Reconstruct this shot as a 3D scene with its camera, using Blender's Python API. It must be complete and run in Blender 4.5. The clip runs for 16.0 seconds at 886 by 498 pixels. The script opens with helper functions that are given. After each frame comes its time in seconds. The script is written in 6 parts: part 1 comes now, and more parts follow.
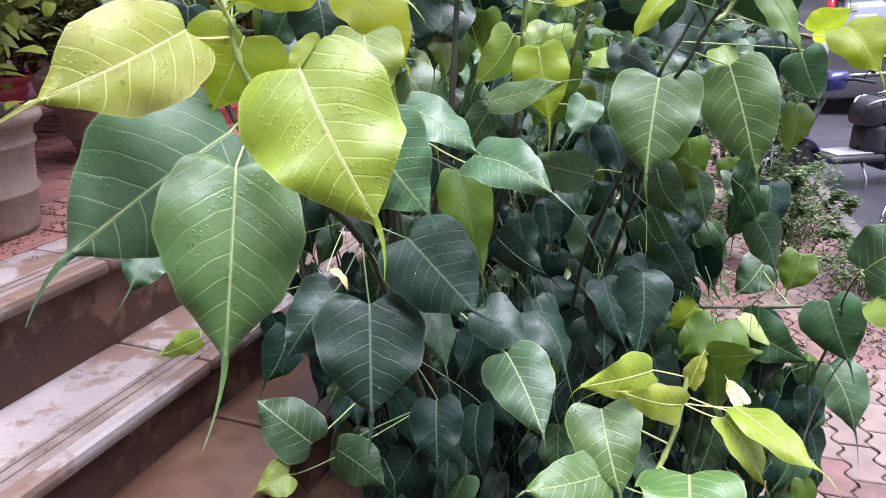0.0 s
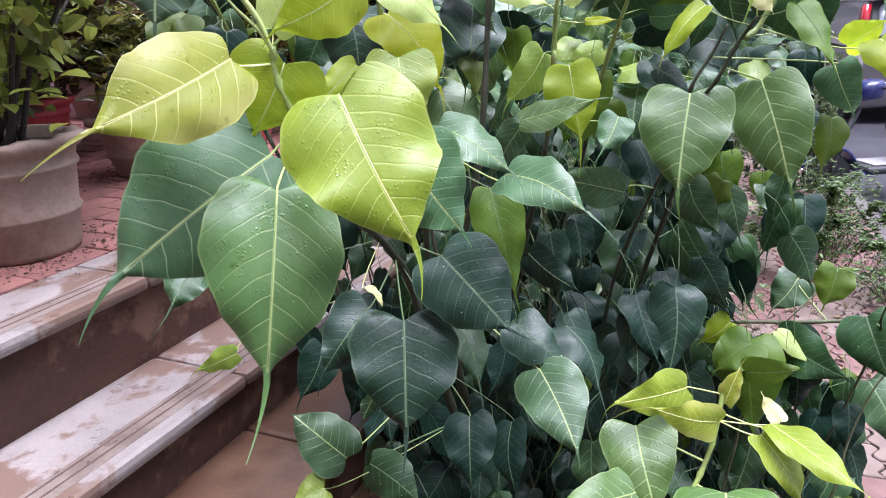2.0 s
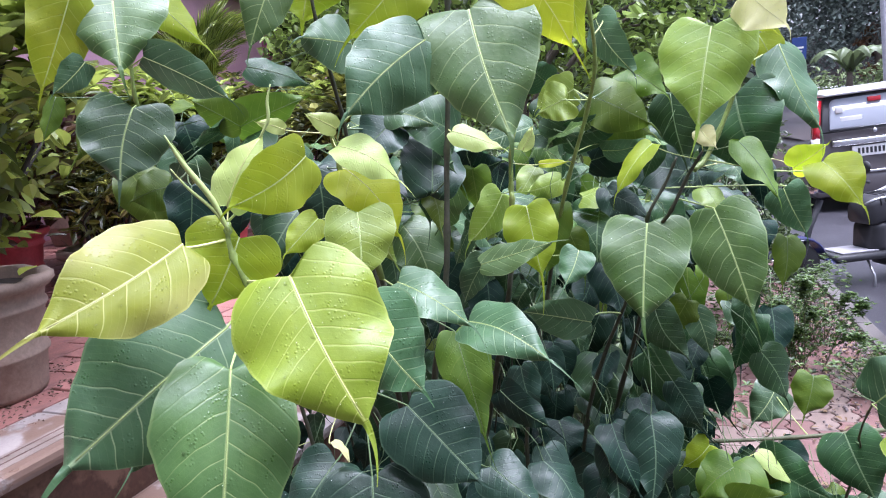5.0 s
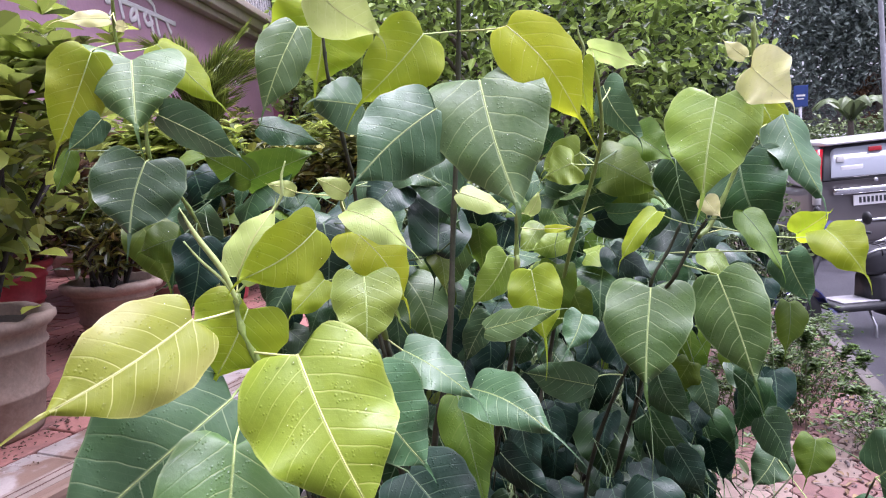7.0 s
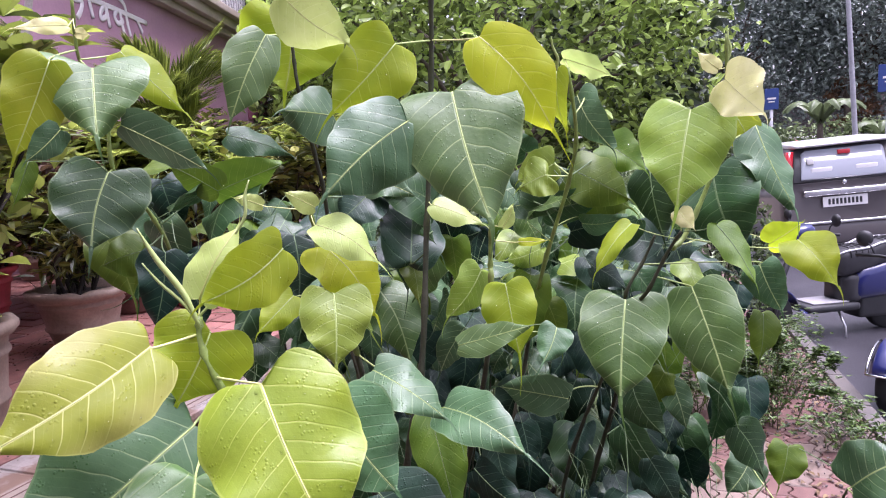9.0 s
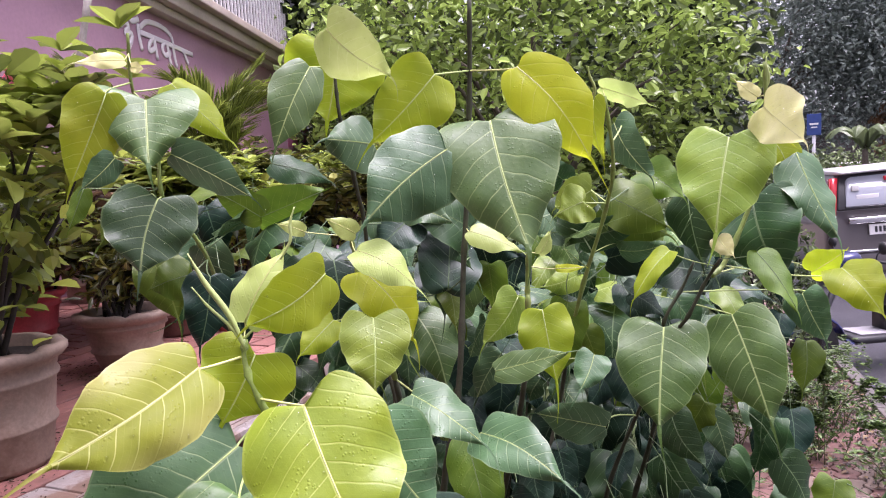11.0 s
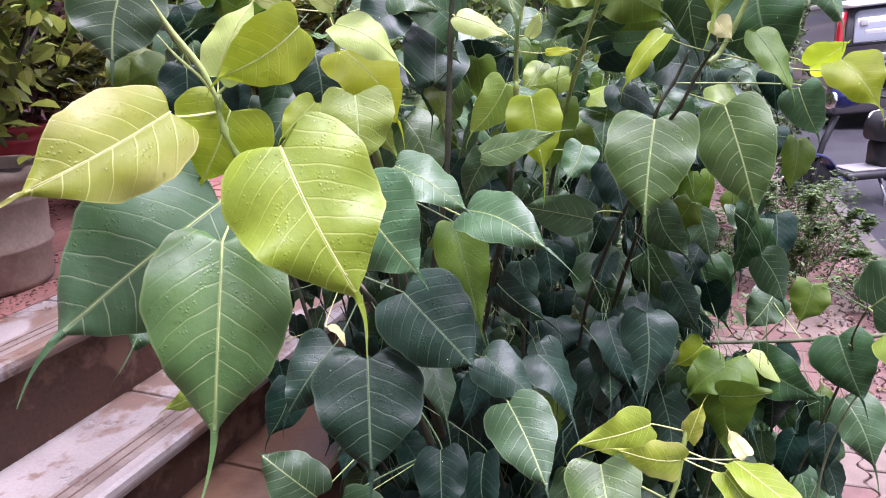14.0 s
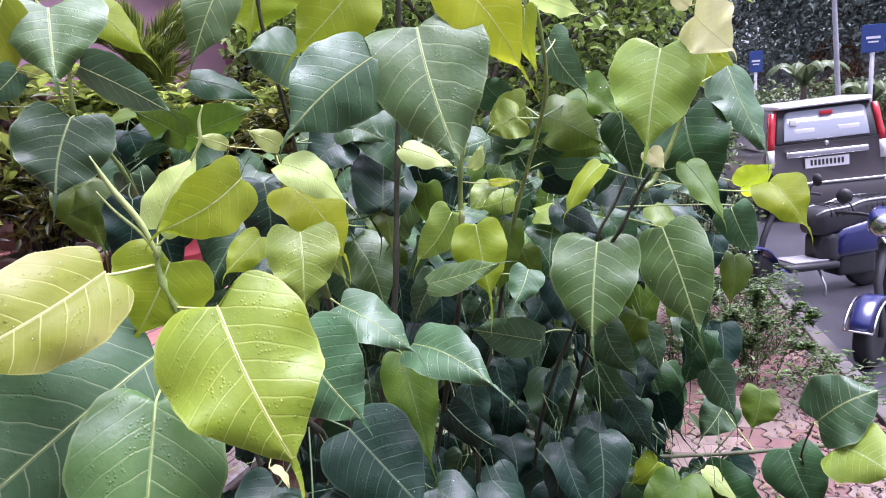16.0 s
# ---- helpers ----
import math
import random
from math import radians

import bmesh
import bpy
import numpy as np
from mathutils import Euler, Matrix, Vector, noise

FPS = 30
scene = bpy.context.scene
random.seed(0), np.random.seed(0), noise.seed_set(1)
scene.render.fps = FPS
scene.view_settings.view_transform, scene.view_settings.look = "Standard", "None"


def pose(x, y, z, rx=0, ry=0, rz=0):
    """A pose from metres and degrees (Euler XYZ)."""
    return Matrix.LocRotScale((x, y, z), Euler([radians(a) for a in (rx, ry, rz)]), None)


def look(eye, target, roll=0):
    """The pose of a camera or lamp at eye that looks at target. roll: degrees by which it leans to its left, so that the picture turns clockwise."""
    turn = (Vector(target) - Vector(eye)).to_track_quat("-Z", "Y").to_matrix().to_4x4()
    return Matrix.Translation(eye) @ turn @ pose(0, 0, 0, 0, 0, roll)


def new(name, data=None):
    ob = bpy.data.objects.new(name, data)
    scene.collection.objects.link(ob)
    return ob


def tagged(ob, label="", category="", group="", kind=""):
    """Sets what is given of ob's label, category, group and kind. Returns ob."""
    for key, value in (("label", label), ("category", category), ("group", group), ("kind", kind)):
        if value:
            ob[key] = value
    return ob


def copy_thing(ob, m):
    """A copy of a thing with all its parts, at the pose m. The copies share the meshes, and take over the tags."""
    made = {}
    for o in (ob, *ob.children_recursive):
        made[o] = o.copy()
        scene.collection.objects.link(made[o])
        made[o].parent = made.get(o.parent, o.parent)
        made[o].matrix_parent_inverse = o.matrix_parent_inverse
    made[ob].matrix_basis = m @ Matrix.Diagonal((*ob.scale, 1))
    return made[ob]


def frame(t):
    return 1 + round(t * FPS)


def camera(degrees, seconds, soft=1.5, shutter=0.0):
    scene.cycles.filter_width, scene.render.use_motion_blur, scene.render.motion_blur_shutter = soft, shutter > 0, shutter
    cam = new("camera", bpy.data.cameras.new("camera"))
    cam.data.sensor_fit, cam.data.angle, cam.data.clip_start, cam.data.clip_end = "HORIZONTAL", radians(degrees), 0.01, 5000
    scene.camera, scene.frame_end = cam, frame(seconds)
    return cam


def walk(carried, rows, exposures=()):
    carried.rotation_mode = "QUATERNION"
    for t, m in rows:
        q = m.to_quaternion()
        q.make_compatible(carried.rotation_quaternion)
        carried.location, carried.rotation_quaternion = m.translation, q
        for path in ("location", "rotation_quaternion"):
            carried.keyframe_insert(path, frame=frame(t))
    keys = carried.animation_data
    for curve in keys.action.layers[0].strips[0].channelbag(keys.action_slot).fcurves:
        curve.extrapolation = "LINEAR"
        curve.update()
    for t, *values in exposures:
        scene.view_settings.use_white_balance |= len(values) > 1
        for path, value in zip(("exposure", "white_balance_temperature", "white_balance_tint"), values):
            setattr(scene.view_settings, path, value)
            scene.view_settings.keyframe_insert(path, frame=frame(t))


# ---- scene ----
import collections

cam = camera(64.9, 16.0, 1.1)
PATH = [
    (0, (0.01, 0.127, 1.614), (0.038, 2.004, 0.925), -1.4),
    (0.5, (0.014, 0.142, 1.603), (0.063, 2.0, 0.862), -2.0),
    (1, (0.008, 0.133, 1.609), (-0.007, 2.017, 0.938), -3.3),
    (1.5, (0.003, 0.124, 1.614), (-0.032, 2.011, 0.951), -1.9),
    (2, (0.005, 0.118, 1.622), (-0.048, 2.008, 0.972), -2.5),
    (2.5, (0.001, 0.117, 1.627), (-0.055, 2.016, 1.003), -2.5),
    (3, (0.006, 0.117, 1.63), (-0.043, 2.021, 1.022), -3.6),
    (3.5, (0.005, 0.125, 1.632), (-0.042, 2.028, 1.019), -3.5),
    (4, (0.012, 0.14, 1.644), (-0.006, 2.081, 1.162), -3.5),
    (4.5, (0.024, 0.13, 1.674), (-0.036, 2.086, 1.263), -5.9),
    (5, (0.03, 0.131, 1.674), (0.045, 2.095, 1.298), -4.6),
    (5.2, (0.022, 0.138, 1.69), (0.056, 2.117, 1.405), -3.2),
    (7.3, (0.029, 0.131, 1.717), (0.048, 2.112, 1.438), -3.0),
    (7.5, (0.041, 0.135, 1.721), (0.108, 2.113, 1.429), -3.6),
    (8, (0.049, 0.138, 1.722), (0.158, 2.115, 1.44), -3.9),
    (8.5, (0.044, 0.144, 1.727), (0.166, 2.119, 1.439), -3.4),
    (9, (0.033, 0.15, 1.726), (0.119, 2.128, 1.445), -2.8),
    (9.2, (0.027, 0.153, 1.732), (0.076, 2.13, 1.434), -3.2),
    (11.3, (0.03, 0.138, 1.725), (0.001, 2.128, 1.529), -3.0),
    (11.5, (0.026, 0.139, 1.71), (-0.032, 2.117, 1.422), -3.6),
    (12, (0.023, 0.153, 1.681), (0.008, 2.105, 1.248), -2.4),
    (12.5, (0.025, 0.144, 1.667), (-0.055, 2.07, 1.135), -3.2),
    (13, (0.027, 0.153, 1.675), (-0.015, 2.09, 1.178), -4.4),
    (13.5, (0.038, 0.144, 1.668), (0.017, 2.072, 1.139), -4.2),
    (14, (0.037, 0.135, 1.645), (0.017, 2.036, 1.025), -3.5),
    (14.5, (0.037, 0.139, 1.644), (0.048, 2.044, 1.037), -1.8),
    (15, (0.051, 0.143, 1.657), (0.125, 2.075, 1.143), -3.1),
    (15.5, (0.055, 0.144, 1.689), (0.177, 2.104, 1.313), -3.1),
    (16, (0.053, 0.145, 1.689), (0.171, 2.107, 1.318), -3.5),
]
walk(cam, [(t, look(eye, target, roll)) for t, eye, target, roll in PATH], [(0, 1.54, 5700, 24), (3.5, 1.54, 5650, 23), (5, 1.56, 5500, 24), (7.5, 1.46, 5800, 33), (9, 1.46, 5850, 34), (11.5, 1.44, 6150, 35), (13.5, 1.52, 5850, 35), (14.5, 1.52, 5750, 35), (15.5, 1.53, 5600, 32), (16, 1.48, 5600, 33)])


# ---- sky, sun ----
world = bpy.data.worlds.new("overcast_sky")
scene.world = world
world.use_nodes = True
wn, wl = world.node_tree.nodes, world.node_tree.links
sky = wn.new("ShaderNodeTexSky")
sky.sky_type, sky.sun_disc = "NISHITA", False
sky.sun_elevation, sky.sun_rotation = radians(79), radians(100)
sky.dust_density, sky.air_density = 4.0, 1.0
soft_sky = wn.new("ShaderNodeHueSaturation")
soft_sky.inputs["Saturation"].default_value = 0.28
wl.new(sky.outputs[0], soft_sky.inputs["Color"])
wl.new(soft_sky.outputs[0], wn["Background"].inputs["Color"])
wn["Background"].inputs["Strength"].default_value = 0.119
sun = new("sun", bpy.data.lights.new("sun", "SUN"))
sun.data.energy, sun.data.angle, sun.data.color = 2.45, radians(50), (1.0, 0.98, 0.95)
sun.matrix_world = look((0, 0, 0), (-0.18, 0.06, -0.98))

# ---- helpers of the build ----
rnd = random.Random(7)


def mesh_ob(name, bm, material=None, smooth=True):
    me = bpy.data.meshes.new(name)
    bm.to_mesh(me)
    bm.free()
    if smooth:
        for p in me.polygons:
            p.use_smooth = True
    ob = new(name, me)
    if material:
        me.materials.append(material)
    return ob


def part(name, bm, material, parent, label="", smooth=True):
    ob = mesh_ob(name, bm, material, smooth)
    ob.parent = parent
    if label:
        ob["label"] = label
    return ob


def thing(name, label, category, group="", kind="", at=None):
    ob = new(name)
    if at is not None:
        ob.matrix_basis = at
    return tagged(ob, label, category, group, kind)


def box(bm, lo, hi, bevel=0.0, m=None):
    made = bmesh.ops.create_cube(bm, size=1.0)["verts"]
    size = Vector(hi) - Vector(lo)
    mid = (Vector(hi) + Vector(lo)) / 2
    bmesh.ops.transform(bm, matrix=Matrix.Translation(mid) @ Matrix.Diagonal((*size, 1)), verts=made)
    if bevel > 0:
        edges = list({e for v in made for e in v.link_edges})
        r = bmesh.ops.bevel(bm, geom=edges, offset=bevel, segments=2, affect="EDGES", profile=0.6)
        made = list({v for f in r["faces"] for v in f.verts} | {v for v in made if v.is_valid})
    if m is not None:
        bmesh.ops.transform(bm, matrix=m, verts=[v for v in made if v.is_valid])
    return bm


def tube(bm, points, radii, sides=7, cap=True):
    """A round bar along points, with a radius at each."""
    pts = [Vector(p) for p in points]
    rings, up = [], Vector((0.31, 0.17, 0.93))
    for i, p in enumerate(pts):
        ahead = (pts[min(i + 1, len(pts) - 1)] - pts[max(i - 1, 0)]).normalized()
        side = ahead.cross(up)
        if side.length < 1e-4:
            side = ahead.cross(Vector((1, 0, 0)))
        side.normalize()
        over = side.cross(ahead).normalized()
        up = over
        rings.append([bm.verts.new(p + radii[i] * (math.cos(a) * side + math.sin(a) * over)) for a in [2 * math.pi * k / sides for k in range(sides)]])
    for a, b in zip(rings, rings[1:]):
        for k in range(sides):
            bm.faces.new((a[k], a[(k + 1) % sides], b[(k + 1) % sides], b[k]))
    if cap:
        bm.faces.new(rings[0][::-1])
        bm.faces.new(rings[-1])
    return bm


def curve_points(points, n):
    """A smooth line (Catmull-Rom) through points, n steps a stretch."""
    pts = [Vector(p) for p in points]
    pts = [2 * pts[0] - pts[1]] + pts + [2 * pts[-1] - pts[-2]]
    out = []
    for i in range(1, len(pts) - 2):
        a, b, c, d = pts[i - 1:i + 3]
        for k in range(n):
            t = k / n
            out.append(0.5 * (2 * b + (c - a) * t + (2 * a - 5 * b + 4 * c - d) * t * t + (3 * b - a - 3 * c + d) * t ** 3))
    return out + [pts[-2]]


def lathe(bm, profile, sides=32, m=Matrix()):
    """A turned shape from (radius, height) pairs."""
    rings = []
    for r, z in profile:
        rings.append([bm.verts.new(m @ Vector((r * math.cos(2 * math.pi * k / sides), r * math.sin(2 * math.pi * k / sides), z))) for k in range(sides)])
    for a, b in zip(rings, rings[1:]):
        for k in range(sides):
            bm.faces.new((a[k], a[(k + 1) % sides], b[(k + 1) % sides], b[k]))
    bm.faces.new(rings[0][::-1])
    bm.faces.new(rings[-1])
    return bm


def sheet(bm, nx, ny, fn, uv=False):
    """A grid of faces whose corners fn(u, v) places, u and v from 0 to 1."""
    layer = bm.loops.layers.uv.verify() if uv else None
    g = [[bm.verts.new(fn(i / nx, j / ny)) for j in range(ny + 1)] for i in range(nx + 1)]
    for i in range(nx):
        for j in range(ny):
            f = bm.faces.new((g[i][j], g[i + 1][j], g[i + 1][j + 1], g[i][j + 1]))
            if uv:
                for loop, (a, b) in zip(f.loops, ((i, j), (i + 1, j), (i + 1, j + 1), (i, j + 1))):
                    loop[layer].uv = (a / nx, b / ny)
    return bm


# ---- materials ----
class Nodes:
    """A material's node tree, with short ways to add to it."""

    def __init__(self, name):
        self.mat = bpy.data.materials.new(name)
        self.mat.use_nodes = True
        self.t = self.mat.node_tree
        self.bsdf = self.t.nodes["Principled BSDF"]
        self.out = self.t.nodes["Material Output"]

    def add(self, kind, **sets):
        n = self.t.nodes.new(kind)
        for k, v in sets.items():
            if k == "op":
                n.operation = v
        return n

    def link(self, a, b):
        self.t.links.new(a, b)

    def put(self, socket, v):
        if hasattr(v, "links"):
            self.link(v, socket)
        else:
            socket.default_value = v

    def maths(self, op, a, b=0.0, clamp=False):
        n = self.add("ShaderNodeMath", op=op)
        n.use_clamp = clamp
        self.put(n.inputs[0], a)
        self.put(n.inputs[1], b)
        return n.outputs[0]

    def smooth(self, lo, hi, v):
        n = self.add("ShaderNodeMapRange")
        n.interpolation_type = "SMOOTHSTEP"
        self.put(n.inputs[0], v)
        n.inputs[1].default_value, n.inputs[2].default_value = lo, hi
        return n.outputs[0]

    def mix(self, fac, a, b):
        n = self.add("ShaderNodeMix")
        n.data_type = "RGBA"
        self.put(n.inputs[0], fac)
        self.put(n.inputs[6], a)
        self.put(n.inputs[7], b)
        return n.outputs[2]

    def noise(self, scale, detail=4.0, vec=None, rough=0.55):
        n = self.add("ShaderNodeTexNoise")
        n.inputs["Scale"].default_value, n.inputs["Detail"].default_value, n.inputs["Roughness"].default_value = scale, detail, rough
        if vec is not None:
            self.link(vec, n.inputs["Vector"])
        return n.outputs[0]

    def coords(self, which="Object"):
        return self.add("ShaderNodeTexCoord").outputs[which]

    def bump(self, height, strength, distance=0.002):
        n = self.add("ShaderNodeBump")
        n.inputs["Strength"].default_value, n.inputs["Distance"].default_value = strength, distance
        self.link(height, n.inputs["Height"])
        self.link(n.outputs[0], self.bsdf.inputs["Normal"])


def rgba(c):
    return (c[0], c[1], c[2], 1.0)


def plain(name, colour, rough=0.6, metal=0.0, vary=0.25, scale=12.0, fine=90.0, bump=0.25, dist=0.003, stain=None, stain_amt=0.5, random_tone=0.0, coat=0.0, edge=(0.48, 0.68)):
    """A surface with soft patches, grain and, if asked, stains."""
    n = Nodes(name)
    pos = n.coords()
    big, small = n.noise(scale, 5, pos), n.noise(fine, 4, pos)
    tone = n.maths("ADD", n.maths("MULTIPLY", big, 0.65), n.maths("MULTIPLY", small, 0.35))
    dark = tuple(v * (1 - vary) for v in colour)
    light = tuple(min(1.0, v * (1 + vary)) for v in colour)
    c = n.mix(n.smooth(0.3, 0.7, tone), rgba(dark), rgba(light))
    if stain:
        c = n.mix(n.maths("MULTIPLY", n.smooth(edge[0], edge[1], n.noise(scale * 0.45, 6, pos, 0.65)), stain_amt), c, rgba(stain))
    if random_tone:
        info = n.add("ShaderNodeObjectInfo")
        hsv = n.add("ShaderNodeHueSaturation")
        n.link(n.maths("ADD", n.maths("MULTIPLY", info.outputs["Random"], random_tone), 1 - random_tone / 2), hsv.inputs["Value"])
        n.link(c, hsv.inputs["Color"])
        c = hsv.outputs[0]
    n.link(c, n.bsdf.inputs["Base Color"])
    n.bsdf.inputs["Metallic"].default_value = metal
    n.bsdf.inputs["Coat Weight"].default_value = coat
    n.link(n.maths("ADD", n.maths("MULTIPLY", big, 0.25), rough - 0.12, True), n.bsdf.inputs["Roughness"])
    if bump:
        n.bump(tone, bump, dist)
    return n.mat


def leaf_material(name, base, dark, vein, thin=0.3, rough=0.38, rim=None, vein_amt=0.75, pairs=7.3, spec=0.5):
    """A peepal blade: pale midrib and side veins, quilted between them, wet in places."""
    n = Nodes(name)
    uv = n.add("ShaderNodeSeparateXYZ")
    n.link(n.coords("UV"), uv.inputs[0])
    pos = n.coords()
    lat = n.maths("MULTIPLY", n.maths("ABSOLUTE", n.maths("SUBTRACT", uv.outputs[0], 0.5)), 2.0)
    info = n.add("ShaderNodeObjectInfo")
    own = info.outputs["Random"]
    half = n.maths("MULTIPLY", n.maths("GREATER_THAN", uv.outputs[0], 0.5), 0.38)
    wob = n.maths("ADD", n.maths("MULTIPLY", n.maths("SUBTRACT", n.noise(17.0, 2, pos), 0.5), 0.85), n.maths("ADD", half, own))
    along = n.maths("ADD", n.maths("MULTIPLY", n.maths("SUBTRACT", uv.outputs[1], n.maths("MULTIPLY", lat, n.maths("ADD", 0.20, n.maths("MULTIPLY", lat, 0.12)))), n.maths("ADD", pairs - 1.2, n.maths("MULTIPLY", own, 2.2))), wob)
    wave = n.maths("MULTIPLY", n.maths("ABSOLUTE", n.maths("SUBTRACT", n.maths("FRACT", along), 0.5)), 2.0)
    side = n.maths("MULTIPLY", n.smooth(0.925, 0.98, wave), n.smooth(1.1, 0.1, lat))
    # finer veins between the pairs
    wave2 = n.maths("MULTIPLY", n.maths("ABSOLUTE", n.maths("SUBTRACT", n.maths("FRACT", n.maths("MULTIPLY", along, 3.0)), 0.5)), 2.0)
    side = n.maths("MAXIMUM", side, n.maths("MULTIPLY", n.smooth(0.86, 0.99, wave2), 0.10))
    # the net of finest veins
    cell = n.add("ShaderNodeTexVoronoi")
    cell.feature = "DISTANCE_TO_EDGE"
    cell.inputs["Scale"].default_value = 26.0
    n.link(n.coords("UV"), cell.inputs["Vector"])
    net = n.smooth(0.10, 0.0, cell.outputs["Distance"])
    side = n.maths("MAXIMUM", side, n.maths("MULTIPLY", net, 0.02))
    mid = n.smooth(0.035, 0.010, lat)
    veins = n.maths("MAXIMUM", side, mid)
    blot = n.noise(22.0, 5, pos)
    col = n.mix(n.smooth(0.35, 0.68, blot), rgba(dark), rgba(base))
    if rim:
        col = n.mix(n.maths("MULTIPLY", n.smooth(0.55, 1.0, n.maths("ADD", lat, n.maths("MULTIPLY", blot, 0.3))), 0.16), col, rgba(rim))
    hsv = n.add("ShaderNodeHueSaturation")
    n.link(n.maths("ADD", n.maths("MULTIPLY", info.outputs["Random"], 0.02), 0.49), hsv.inputs["Hue"])
    n.link(n.maths("ADD", n.maths("MULTIPLY", info.outputs["Random"], 0.30), 0.86), hsv.inputs["Value"])
    n.link(col, hsv.inputs["Color"])
    # the thin pale margin
    rim_uv = n.add("ShaderNodeUVMap")
    rim_uv.uv_map = "margin"
    rim_sep = n.add("ShaderNodeSeparateXYZ")
    n.link(rim_uv.outputs[0], rim_sep.inputs[0])
    hem = n.smooth(0.950, 0.985, n.maths("MULTIPLY", n.maths("ABSOLUTE", n.maths("SUBTRACT", rim_sep.outputs[0], 0.5)), 2.0))
    veins = n.maths("MAXIMUM", veins, n.maths("MULTIPLY", hem, 0.4))
    col = n.mix(n.maths("MULTIPLY", veins, vein_amt), hsv.outputs[0], rgba(vein))
    # old specks
    speck = n.smooth(0.72, 0.78, n.noise(420.0, 2, pos))
    col = n.mix(n.maths("MULTIPLY", speck, 0.25), col, rgba(tuple(v * 0.45 for v in base)))
    n.link(col, n.bsdf.inputs["Base Color"])
    wet = n.smooth(0.45, 0.62, n.noise(38.0, 4, pos))
    n.bsdf.inputs["Specular IOR Level"].default_value = spec
    puff = n.maths("ADD", n.maths("MULTIPLY", n.smooth(0.80, 1.0, wave), -0.22), n.maths("ADD", n.maths("MULTIPLY", n.noise(150.0, 4, pos), 0.42), n.maths("MULTIPLY", net, -0.025)))
    puff = n.maths("ADD", puff, n.maths("MULTIPLY", n.noise(30.0, 3, pos), 1.3))
    puff = n.maths("ADD", puff, n.maths("MULTIPLY", n.noise(11.0, 2, pos), 6.0))
    # fine spray that the rain left on the blade
    spray = n.add("ShaderNodeTexVoronoi")
    spray.inputs["Scale"].default_value = 300.0
    n.link(pos, spray.inputs["Vector"])
    bead = n.maths("MULTIPLY", n.smooth(0.42, 0.10, spray.outputs["Distance"]), n.smooth(0.50, 0.60, n.noise(60.0, 3, pos)))
    puff = n.maths("ADD", puff, n.maths("MULTIPLY", bead, 0.45))
    n.link(n.maths("SUBTRACT", n.maths("SUBTRACT", rough + 0.17, n.maths("MULTIPLY", wet, 0.16)), n.maths("MULTIPLY", bead, 0.15)), n.bsdf.inputs["Roughness"])
    n.bump(n.maths("ADD", puff, n.maths("MULTIPLY", mid, -0.4)), 0.5, 0.0012)
    glow = n.add("ShaderNodeBsdfTranslucent")
    bright = n.add("ShaderNodeHueSaturation")
    bright.inputs["Saturation"].default_value, bright.inputs["Value"].default_value = 1.0, 1.2
    n.link(col, bright.inputs["Color"])
    n.link(bright.outputs[0], glow.inputs["Color"])
    both = n.add("ShaderNodeMixShader")
    both.inputs[0].default_value = thin
    n.link(n.bsdf.outputs[0], both.inputs[1])
    n.link(glow.outputs[0], both.inputs[2])
    n.link(both.outputs[0], n.out.inputs["Surface"])
    return n.mat


def foliage_material(name, a, b, rough=0.42, thin=0.25, power=1.3):
    """Small leaves of shrubs and trees: each leaf takes its own tone between a and b."""
    n = Nodes(name)
    geo = n.add("ShaderNodeNewGeometry")
    tone = n.maths("ADD", n.maths("MULTIPLY", geo.outputs["Random Per Island"], 0.75), n.maths("MULTIPLY", n.noise(3.0, 3, n.coords()), 0.35), True)
    col = n.mix(n.maths("POWER", tone, power), rgba(a), rgba(b))
    n.link(col, n.bsdf.inputs["Base Color"])
    n.bsdf.inputs["Roughness"].default_value = rough
    glow = n.add("ShaderNodeBsdfTranslucent")
    n.link(col, glow.inputs["Color"])
    both = n.add("ShaderNodeMixShader")
    both.inputs[0].default_value = thin
    n.link(n.bsdf.outputs[0], both.inputs[1])
    n.link(glow.outputs[0], both.inputs[2])
    n.link(both.outputs[0], n.out.inputs["Surface"])
    return n.mat


